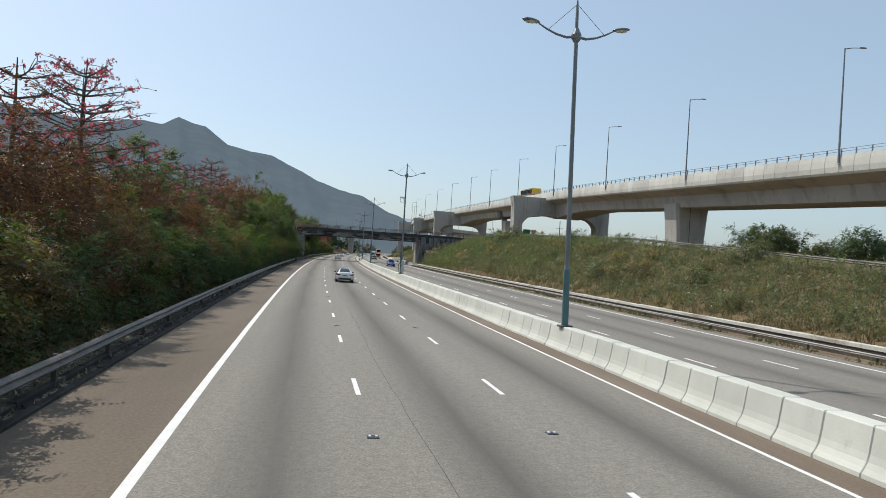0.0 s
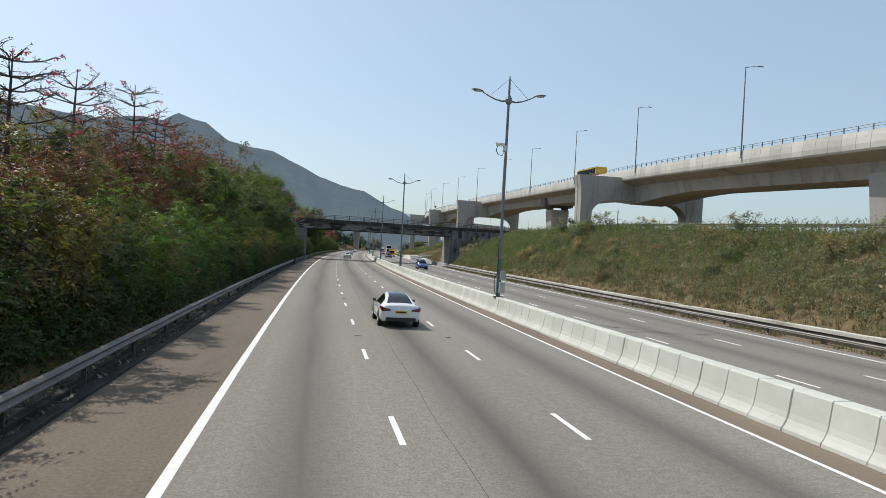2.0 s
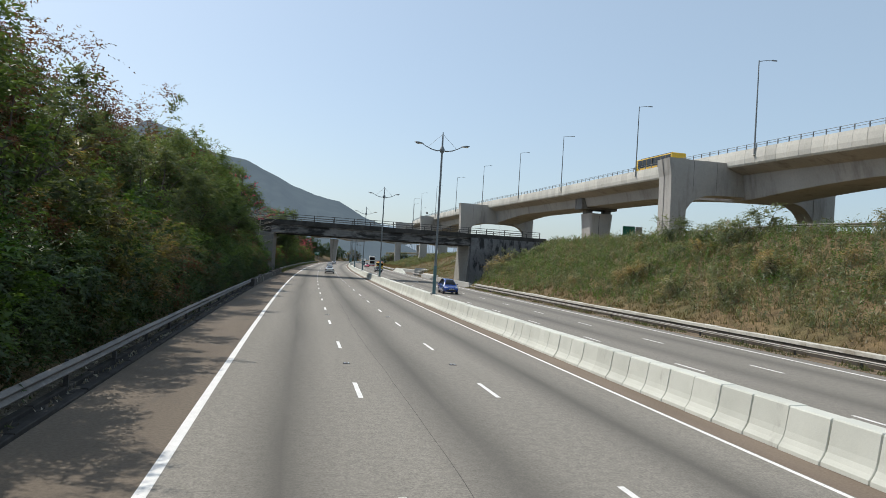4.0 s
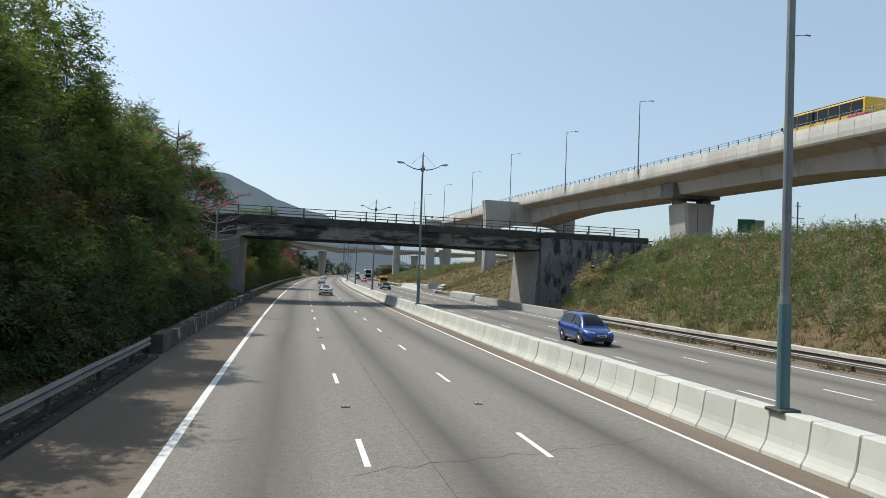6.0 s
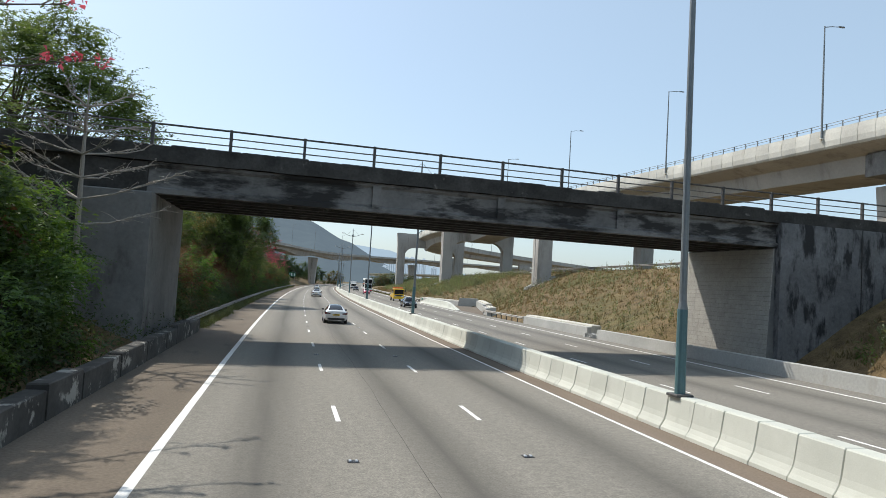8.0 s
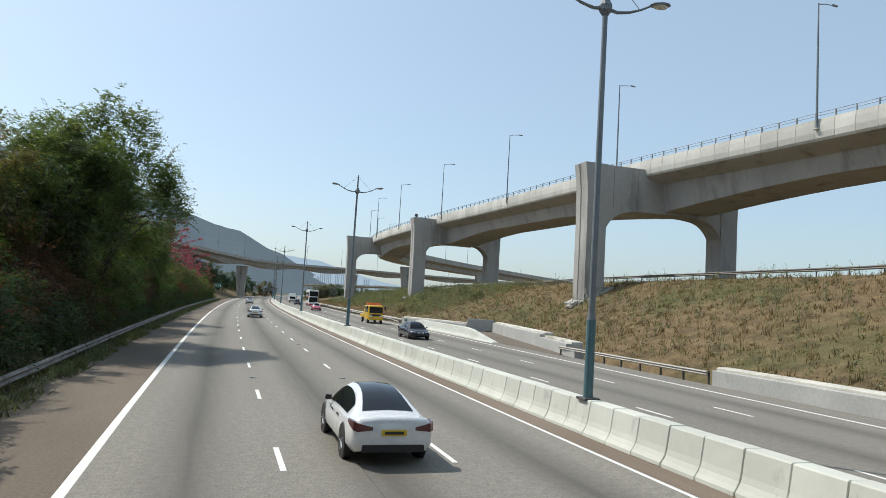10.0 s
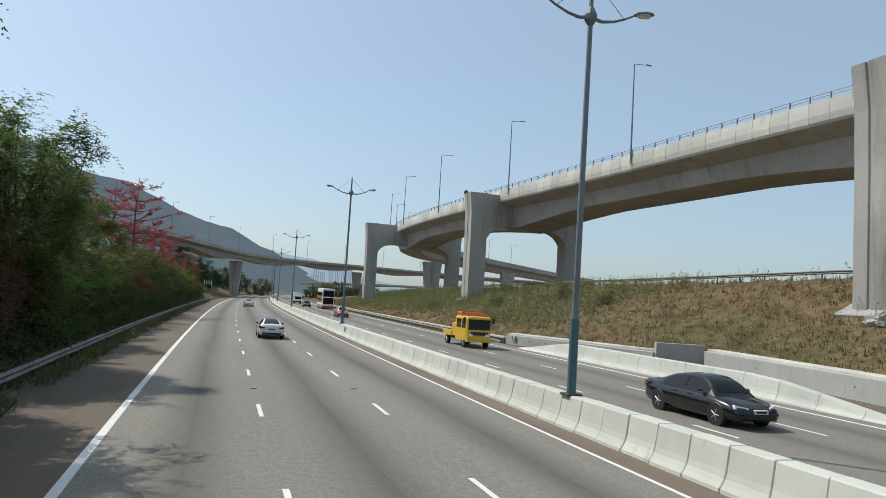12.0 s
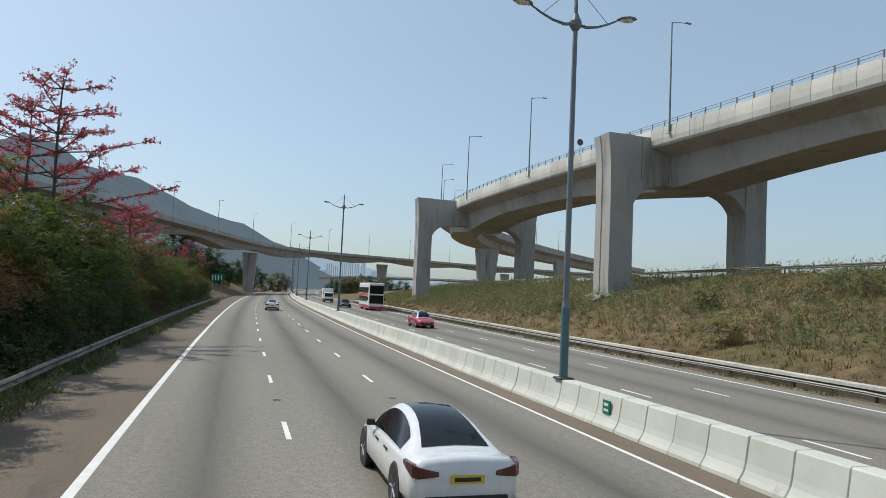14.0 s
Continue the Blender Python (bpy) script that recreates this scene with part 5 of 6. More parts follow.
weed_stuff("tall_weeds", "knee-high green weeds spread over the embankment", np.concatenate([on_slope(11500, -10, 192, 0.1), on_slope(900, 205, 300), on_slope(5200, 296, 430, 0.15)]), M_weed, 1.05, 13, 0.21)
weed_stuff("green_weeds", "lush green weeds on the upper embankment before the bridge", np.concatenate([on_slope(1500, 85, 192, 0.3, 1.02), on_slope(500, 130, 192, 0.02, 0.6), on_slope(300, 300, 430, 0.3, 1.0)]), M_leaf_bright, 0.95, 18, 0.2)
weed_stuff("crest_weeds", "thin tall weeds along the crest of the embankment", np.concatenate([on_slope(420, 30, 330, 0.97, 1.04), on_slope(520, 130, 192, 0.95, 1.06)]), M_weed, 0.75, 14, 0.2)
yv = np.concatenate([rng.uniform(-20, 178, 1500), rng.uniform(300, 440, 900)])
xv = rng.uniform(22.0, 22.7, len(yv))
keep = np.array([noise.noise((0.0, b * 0.3, 2.0)) > -0.15 for b in yv])
v, q = blades(np.stack([xv, yv, 0 * yv + 0.02], 1)[keep], 0.22, 6, 0.05)
thing("rail_grass", "dry tufts of grass under the opposite guard rail", "grass", kind="stuff", data=mesh_np("rail_grass", v, q, M_grass))
# verge growth at the foot of the guard rail beside the shoulder
yv = rng.uniform(205, 400, 1500)
xv = rng.uniform(-6.6, -5.75, 1500)
v, q = blades(np.stack([xv, yv, np.where(xv < -6.2, 0.05, 0.08)], 1), 0.32, 6, 0.04)
kept_state = rng.bit_generator.state
yw = rng.uniform(203, 400, 2600)
xw = -5.85 + 0.62 * rng.uniform(0, 1, 2600) ** 1.6
keep = np.array([noise.noise((0.0, b * 0.22, 5.0)) > -0.12 for b in yw])
v2, q2 = blades(np.stack([xw, yw, 0 * yw + 0.01], 1)[keep], 0.3, 7, 0.05, 0.55)
v, q = np.concatenate([v, v2]), np.concatenate([q, q2 + len(v)])
thing("verge_grass", "dry grass growing over the kerb beside the shoulder", "grass", kind="stuff", data=mesh_np("verge_grass", v, q, M_grass))
yw = rng.uniform(203, 400, 420)
weed_stuff("verge_weeds", "low green weeds sprawling over the edge of the shoulder", np.stack([-5.85 + 0.45 * rng.uniform(0, 1, 420) ** 1.5, yw, 0 * yw + 0.01], 1), M_weed, 0.42, 16, 0.13)
rng.bit_generator.state = kept_state
lit = rng.uniform(0, 1, (36000, 2))
c = np.stack([-8.3 + 2.2 * lit[:, 0], -20 + 420 * lit[:, 1], 0 * lit[:, 0]], 1)
c[:, 2] = ground_z(c[:, 0], c[:, 1]) + rng.uniform(0.05, 1.0, len(c))
v, q = leaf_quads(c + rng.normal(0, 0.15, c.shape), 0.17)
thing("undergrowth", "dark leafy undergrowth behind the guard rail", "undergrowth", kind="stuff", data=mesh_np("undergrowth", v, q, M_leaf_dark))
M_litter = leaf_mat("leaf_litter", (0.1, 0.082, 0.055), (0.44, 0.4, 0.32), None, 0.62, 0.1)
c = np.stack([rng.uniform(-6.35, -5.43, 5200), rng.uniform(-20, 148, 5200), np.zeros(5200)], 1)
c = c[(c[:, 0] < -5.87) | (c[:, 0] > -5.64)]
c[:, 2] = np.where(c[:, 0] < -5.8, 0.085, 0.027)
v, q = leaf_quads(c, 0.15, 3.0, 0.6, 0.0)
thing("leaf_litter", "pale dead leaves and scraps lying under the guard rail", "litter", kind="stuff", data=mesh_np("leaf_litter", v, q, M_litter))
VERGE_BUSH = shrub("verge_bush", "low dark green bush close behind the guard rail", 1.15, 1.5, 30, 56, 0.17, M_leaf_dark, "bushes along the rail", 0.0, 3, 0.03, 0.6)
yb, nb = 8.0, 0
while yb < 330:
    xb = -7.15 + rng.uniform(-0.25, 0.2) - (0.35 if yb > 200 else 0.0)
    if not 186 < yb < 203:
        sc = rng.uniform(0.75, 1.15)
        m = pose(xb, yb, float(ground_z(xb, yb)) - 0.15, 0, 0, rng.uniform(0, 360)) @ Matrix.Diagonal((sc, sc, sc * rng.uniform(0.85, 1.2), 1))
        if nb == 0:
            at(VERGE_BUSH, m)
        else:
            copy_thing(VERGE_BUSH, m).matrix_basis = m
        nb += 1
    yb += rng.uniform(1.5, 2.3)
SLOPE_BUSH = shrub("slope_bush", "rounded olive-green bush on the dry embankment", 1.0, 1.3, 26, 56, 0.17, M_weed, "bushes on the embankment", 0.1, 3, 0.03, 0.5)
spots = [(28.0, 185.2), (29.4, 186.6), (28.6, 183.0), (30.6, 188.0), (32.4, 189.2), (29.2, 188.5), (30.8, 190.0), (33.0, 190.8), (35.2, 191.2), (27.5, 33.5), (26.5, 42), (30, 52), (28, 63), (32, 71), (29, 90), (26, 104), (33, 118), (36.5, 140), (37, 147), (35, 150), (37.6, 133), (30, 128), (27, 148), (31, 160), (28, 175), (34, 182), (36, 300), (33, 322), (30, 340), (27, 312), (38, 100), (38.4, 121)]
for cx, cy, n in ((31, 108, 5), (29, 122, 6), (33, 92, 5), (35, 78, 4), (30, 66, 4), (34, 136, 5), (29, 140, 4), (36, 58, 4), (37, 315, 4)):
    spots += [(cx + rng.normal(0, 1.8), cy + rng.normal(0, 3.5)) for _ in range(n)]
for i, (x, y) in enumerate(spots):
    sc = rng.uniform(0.7, 1.5) * (1.5 if 130 < y < 175 and x > 35 or 182 < y < 192 else 1.0)
    m = pose(x, y, float(ground_z(x, y)) - 0.1, 0, 0, rng.uniform(0, 360)) @ Matrix.Diagonal((sc, sc, sc, 1))
    if i == 0:
        at(SLOPE_BUSH, m)
    else:
        copy_thing(SLOPE_BUSH, m).matrix_basis = m
# woodland far off behind the viaduct and where the road ends
FAR_TREE = shrub("broadleaf_tree", "round dark-green broadleaf tree beyond the embankment", 5.2, 8.5, 90, 72, 0.6, M_leaf_dark, "distant trees", 0.0, 3, 0.2, 1.6)
k = 0
for x, y, s in ((86, 121, 0.8), (92, 127, 0.85), (99, 124, 0.75), (88, 131, 0.9), (104, 131, 0.75), (95, 138, 0.8), (88, 100, 0.8), (95, 96, 0.95), (102, 103, 0.95), (92, 108, 0.7), (110, 118, 1.0), (118, 128, 1.0), (112, 150, 0.9), (100, 160, 0.7), (122, 100, 1.1), (128, 172, 0.9),
                (33, 560, 0.9), (40, 575, 1.0), (46, 590, 0.8), (52, 600, 1.0), (28, 600, 0.8), (-8, 590, 1.3), (2, 615, 1.2), (-14, 570, 1.2), (-20, 520, 1.2), (-24, 480, 1.2), (62, 610, .9), (36, 640, 1.1), (-14, 430, .7), (-16, 450, .8), (-15, 470, .9), (-13, 500, .9)):
    m = pose(x, y, float(ground_z(x, y)) - 0.3, 0, 0, rng.uniform(0, 360)) @ Matrix.Diagonal((s, s, s, 1))
    if k == 0:
        at(FAR_TREE, m)
    else:
        copy_thing(FAR_TREE, m).matrix_basis = m
    k += 1

# ---- lamps on the median ----
def median_lamp():
    ob = thing("street_lamp", "tall teal-grey twin-arm street lamp on the median barrier", "street lamp", "lamps along the median")
    part("base_plate", Shape().slab(-0.24, -0.24, 0.88, 0.24, 0.24, 0.95, 0.015), M_darksteel, ob)
    part("pole", Shape().tube([(0, 0, 0.93), (0, 0, 3.1)], [0.135, 0.13], 12), M_lamp_teal, ob)
    part("shaft", Shape().tube([(0, 0, 3.08), (0, 0, 3.3), (0, 0, 8), (0, 0, 12.3)], [0.13, 0.095, 0.085, 0.075], 12), M_lamp_grey, ob)
    part("spire", Shape().tube([(0, 0, 12.1), (0, 0, 13.2), (0, 0, 13.6)], [0.075, 0.06, 0.03], 8), M_lamp_grey, ob)
    part("collar", Shape().tube([(0, 0, 11.95), (0, 0, 12.1), (0, 0, 12.25), (0, 0, 12.5)], [0.09, 0.19, 0.2, 0.085], 10), M_lamp_grey, ob)
    for s in (-1, 1):
        arm = part("arm", Shape().tube([(0, 0, 12.18), (s * 0.4, 0, 12.12), (s * 0.8, 0, 12.2), (s * 1.2, 0, 12.36), (s * 1.55, 0, 12.55)], [0.06, 0.05, 0.042, 0.036, 0.03], 6), M_lamp_grey, ob)
        part("stay", Shape().tube([(0, 0, 13.45), (s * 1.15, 0, 12.36)], 0.012, 4), M_lamp_grey, arm)
        rings = []
        for a, r in ((-0.34, 0.05), (-0.25, 0.14), (0, 0.2), (0.22, 0.17), (0.36, 0.05)):
            rings.append([Vector((s * (1.85 + a), r * math.cos(q), 12.62 + s * 0 + a * 0.12 + 0.09 * r / 0.2 * max(math.sin(q), -0.35))) for q in np.linspace(0, 2 * math.pi, 12, endpoint=False)])
        head = part("lamp_head", Shape().loft(rings), M_lamp_grey, arm, smooth=True)
        part("lens", Shape().loft([[Vector((s * (1.85 + r * 1.5 * math.cos(q)), r * math.sin(q), z)) for q in np.linspace(0, 2 * math.pi, 14, endpoint=False)] for r, z in ((0.17, 12.592), (0.15, 12.555), (0.06, 12.54))]), M_lens, arm, "pale lamp lens", smooth=True)
    return ob


lamp0 = None
for y in (-28, 27.0, 79.7, 133.8, 177.4, 217.2, 256.8, 297.5, 352.4, 404, 446, 490, 534, 578):
    m = pose(9.42, y, 0, rng.normal(0, 0.2), -1.2 if y == 27.0 else rng.normal(0, 0.2), 0)
    if lamp0 is None:
        lamp0 = at(median_lamp(), m)
    elif y != 79.7:
        copy_thing(lamp0, m)
# this one carries a camera and control boxes
eq = copy_thing(lamp0, pose(9.42, 79.7, 0))
tagged(eq, "twin-arm street lamp carrying a traffic camera and grey boxes")
part("control_box", Shape().slab(-0.02, -0.32, 1.15, 0.30, -0.1, 1.75, 0.02), M_wall, eq, "grey control box")
part("control_box", Shape().slab(0.0, -0.34, 1.9, 0.32, -0.12, 2.4, 0.02), M_wall, eq, "grey control box")
part("cable", Shape().tube([(-0.05, -0.2, 1.0), (-0.3, -0.25, 1.2), (-0.32, -0.2, 1.9), (-0.14, -0.14, 2.3), (-0.14, -0.12, 4.2)], 0.025, 6), M_black, eq)
part("bracket", Shape().slab(-0.18, -0.1, 9.25, 0.0, 0.1, 9.6, 0.02), M_white, eq)
part("camera_housing", Shape().slab(-0.62, -0.09, 9.55, -0.1, 0.09, 9.74, 0.03), M_white, eq, "white camera housing")
part("cable", Shape().tube([(-0.5, 0, 9.56), (-0.58, 0, 9.3), (-0.45, 0, 9.05), (-0.2, 0, 9.02), (-0.08, 0, 9.3)], 0.025, 6), M_black, eq)


# ---- vehicles ----
def wheels(ob, track, yf, yr, r=0.33, w=0.21):
    for y in (yf, yr):
        for s in (-1, 1):
            tyre = part("wheel", Shape().disc((s * track, y, r), (1, 0, 0), r * 0.62, r, w), M_rubber, ob, "black tyre")
            rim = Shape().disc((s * (track + w * 0.3), y, r), (1, 0, 0), 0.05, r * 0.64, w * 0.25, 16)
            part("rim", rim, M_chrome, tyre, "alloy rim")
            for k in range(5):
                a = k * 2 * math.pi / 5
                c, d = math.cos(a), math.sin(a)
                part("spoke", Shape().tube([(s * (track + w * 0.42), y, r), (s * (track + w * 0.42), y + c * r * 0.58, r + d * r * 0.58)], 0.042, 4), M_chrome, tyre)


def car(name, label, paint, L, W, H, glass_roof=False, belt=0.62, bonnet=1.15, boot=0.9, roof_paint=None, taxi=False, tail=None):
    """A car facing +y: a lofted body, a greenhouse with set-in panes, wheels, lamps, mirrors, plates."""
    ob = thing(name, label, "car")
    h = L / 2
    zb = belt * H + 0.05
    st = [(-h, 0.44, zb * 0.97, W * 0.41), (-h + 0.05, 0.32, zb * 1.06, W * 0.45), (-h + 0.22, 0.27, zb * 1.045, W * 0.477), (-h + 0.6, 0.24, zb * 1.02, W * 0.495), (-h * 0.45, 0.2, zb, W * 0.5), (0, 0.2, zb * 0.99, W * 0.5), (h * 0.45, 0.2, zb * 0.95, W * 0.5), (h - 0.55, 0.22, zb * 0.82, W * 0.485), (h - 0.14, 0.26, zb * 0.68, W * 0.44), (h, 0.36, zb * 0.58, W * 0.36)]
    rings = []
    for y, z0, z1, w in st:
        half = [(-w * 0.9, z0), (-w, z0 + 0.14), (-w * 1.0, z0 + (z1 - z0) * 0.55), (-w * 0.965, z1 - 0.1), (-w * 0.86, z1 - 0.015), (-w * 0.45, z1 + 0.015), (0, z1 + 0.025)]
        rings.append([Vector((x, y, z)) for x, z in half] + [Vector((-x, y, z)) for x, z in half[-2::-1]])
    part("body", Shape().loft(rings), paint, ob, smooth=True)
    y0, y1 = -h + boot * 0.42, h - bonnet * 0.95
    ts = np.linspace(0, 1, 15)
    if boot > 0.4:
        prof = np.interp(ts, [0, 0.12, 0.3, 0.45, 0.6, 0.75, 0.88, 1.0], [0.0, 0.36, 0.78, 0.95, 1.0, 0.94, 0.6, 0.0])
    else:
        prof = np.interp(ts, [0, 0.04, 0.1, 0.3, 0.6, 0.75, 0.88, 1.0], [0.0, 0.6, 0.93, 1.0, 0.98, 0.86, 0.48, 0.0])

    def half_ring(t):
        y = y0 + (y1 - y0) * t
        p = float(np.interp(t, ts, prof))
        zt0 = min(zb * 0.99, float(np.interp(y, [a[0] for a in st], [a[2] for a in st])) + 0.005)
        zt = zt0 + (H - zt0) * p
        wb = W * 0.45
        wr = wb - (0.16 * W) * p - 0.03
        zbelt = min(zb * 0.97, float(np.interp(y, [a[0] for a in st], [a[2] for a in st])) - 0.03)
        return y, [(0.0, wb, zbelt), (0.5, wr, max(zt - 0.07, zbelt)), (0.6, wr * 0.86, max(zt - 0.02, zbelt + 0.005)), (0.8, wr * 0.45, zt), (1.0, 0.0, zt + 0.012)]

    def surf(t, f, off=0.0):
        y, r = half_ring(t)
        fs = [a for a, _, _ in r]
        x, z = np.interp(abs(f), fs, [b for _, b, _ in r]), np.interp(abs(f), fs, [c for _, _, c in r])
        k = np.interp(abs(f), [0, 0.5, 0.65, 1], [1, 0.85, 0.2, 0])
        return Vector((math.copysign(1, f) * (x + off * k), y, z + off * (1 - k)))

    fs = [0, 0.25, 0.5, 0.6, 0.8, 1.0]
    rings = [[surf(t, -f if f else -1e-9) for f in fs] + [surf(t, f if f else 1e-9) for f in fs[-2::-1]] for t in ts]
    part("cabin", Shape().loft(rings, closed=False, caps=False), roof_paint or paint, ob, smooth=True)

    def pane(name, t0, t1, f0, f1, off=0.012):
        for sgn in ((-1, 1) if f1 < 0.9 else (0,)):
            grid = []
            for t in np.linspace(t0, t1, 9):
                p = float(np.interp(t, ts, prof))
                if sgn:
                    row = [surf(t, sgn * (f0 + (f1 - f0) * k), off) for k in np.linspace(0, 1, 5)]
                else:
                    row = [surf(t, f, off) for f in (-f0, -0.75, -1.0, 0.75, f0)]
                grid.append(row)
            part(name, Shape().loft(grid, closed=False, caps=False), M_glass, ob, "dark glass", smooth=True)

    pane("side_window", 0.2 if boot > 0.4 else 0.1, 0.9, 0.04, 0.47)
    if glass_roof:
        pane("glass_roof", 0.08, 0.95, 0.64, 1.0)
    else:
        pane("windscreen", 0.74, 0.97, 0.62, 1.0)
        pane("rear_window", 0.05 if boot > 0.4 else 0.02, 0.3 if boot > 0.4 else 0.09, 0.62, 1.0)
    for s in (-1, 1):
        if not glass_roof:
            part("pillar", Shape().tube([surf(0.55, s * 0.1, 0.016), surf(0.55, s * 0.42, 0.016)], 0.03, 4), M_black, ob)
        part("mirror", Shape().loft([[Vector((s * (W * 0.5 + 0.02) + 0.085 * a * k, y1 - 0.58 + b, zb + 0.05 + 0.06 * c * k)) for a, c in ((-1, -0.6), (-0.6, -1), (0.7, -1), (1, -0.3), (0.8, 0.8), (-0.7, 1))] for b, k in ((-0.05, 0.75), (-0.03, 1.0), (0.04, 0.9), (0.09, 0.5))]), M_black if glass_roof else paint, ob)
        tl = Shape().loft([[Vector((s * a * W, -h + b - 0.012, z0 * zb)), Vector((s * a * W, -h + b - 0.004, z1 * zb)), Vector((s * a * W * 0.94, -h + b + 0.07, z1 * zb)), Vector((s * a * W * 0.94, -h + b + 0.07, z0 * zb))] for a, b, z0, z1 in ((0.25, -0.006, 0.80, 0.87), (0.36, -0.004, 0.78, 0.92), (0.425, 0.0, 0.77, 0.95), (0.468, 0.07, 0.79, 0.985), (0.494, 0.24, 0.88, 0.99), (0.502, 0.38, 0.93, 0.985))])
        part("tail_lamp", tl, M_red, ob, "red tail lamp")
        hl = Shape().loft([[Vector((s * a, h + b, z)) for a, b, z in r] for r in (((W * 0.22, -0.06, zb * 0.62), (W * 0.22, -0.1, zb * 0.69), (W * 0.41, -0.26, zb * 0.75), (W * 0.43, -0.22, zb * 0.64)), ((W * 0.22, -0.2, zb * 0.62), (W * 0.22, -0.24, zb * 0.69), (W * 0.40, -0.4, zb * 0.76), (W * 0.43, -0.36, zb * 0.64)))])
        part("headlamp", hl, M_head, ob, "clear headlamp")
        for t in (0.42, 0.66):
            p = surf(t, s * 0.0001)
            part("door_handle", Shape().slab(s * W * 0.497 - 0.012, p.y - 0.1, zb - 0.15, s * W * 0.497 + 0.012, p.y + 0.1, zb - 0.12, 0.005), M_black, ob)
        for y in (-h + 0.95, h - 0.95):
            part("wheel_arch", Shape().disc((s * (W * 0.5 - 0.07), y, 0.34), (1, 0, 0), 0.335, 0.39, 0.145, 20), M_black, ob)
    part("bumper_trim", Shape().slab(-W * 0.36, -h - 0.015, 0.3, W * 0.36, -h + 0.12, 0.46, 0.03), M_black, ob)
    part("grille", Shape().slab(-W * 0.3, h - 0.1, 0.34, W * 0.3, h + 0.012, 0.5, 0.03), M_black, ob)
    plate = part("number_plate", Shape().box(-0.26, -h - 0.02, zb * 0.68, 0.26, -h + 0.06, zb * 0.68 + 0.12), M_yellowplate, ob, "yellow rear plate")
    part("plate_bar", Shape().box(-0.2, -h - 0.024, zb * 0.68 + 0.03, 0.2, -h - 0.018, zb * 0.68 + 0.09), M_black, plate)
    plate = part("number_plate", Shape().box(-0.26, h - 0.06, 0.5, 0.26, h + 0.018, 0.62), M_white, ob, "white front plate")
    part("plate_bar", Shape().box(-0.2, h + 0.016, 0.53, 0.2, h + 0.022, 0.59), M_black, plate)
    if taxi:
        part("roof_sign", Shape().slab(-0.25, 0.15, H, 0.25, 0.3, H + 0.14, 0.03), M_white, ob)
    wheels(ob, W * 0.5 - 0.108, h - 0.95, -h + 0.95)
    return ob


P_white = plain("white_car_paint", (0.78, 0.79, 0.80), 0.25, coat=0.8)
P_blue = plain("blue_car_paint", (0.008, 0.045, 0.24), 0.25, 0.2, coat=0.8)
P_black = plain("black_car_paint", (0.006, 0.006, 0.008), 0.2, 0.0, 0.4, 0.5)
P_red = plain("red_taxi_paint", (0.50, 0.02, 0.06), 0.3, coat=0.6)
P_silver = plain("silver_paint", (0.50, 0.51, 0.52), 0.3, 0.4, coat=0.5)
P_yellow = plain("yellow_truck_paint", (0.72, 0.44, 0.012), 0.4, coat=0.4)
P_orange = plain("orange_paint", (0.62, 0.13, 0.02), 0.4, coat=0.3)

white = at(car("electric_car", "white hatchback car with a black glass roof in the middle lane", P_white, 4.6, 1.78, 1.39, True), pose(2.78, 72.8, 0, 0, 0, 0.4))
copy_thing(white, pose(3.0, 290.0, 0, 0, 0, 0))
copy_thing(white, pose(3.0, 216.0, 0, 0, 0, 0))
copy_thing(white, pose(2.9, 372.0, 0, 0, 0, 0))
at(car("people_carrier", "metallic blue people carrier on the opposite carriageway", P_blue, 4.25, 1.72, 1.66, False, 0.6, 0.85, 0.2), pose(15.2, 156.6, 0, 0, 0, 180))
at(car("saloon_car", "glossy black saloon car on the opposite carriageway", P_black, 4.85, 1.86, 1.47), pose(15.6, 258.5, 0, 0, 0, 180))
at(car("taxi", "red taxi with silver roof on the opposite carriageway", P_red, 4.6, 1.7, 1.5, False, 0.62, 1.1, 0.9, P_silver, True), pose(16.0, 341.5, 0, 0, 0, 180))
at(car("saloon_car", "dark saloon car far ahead on the opposite carriageway", P_black, 4.6, 1.8, 1.46), pose(15.7, 398.0, 0, 0, 0, 180))


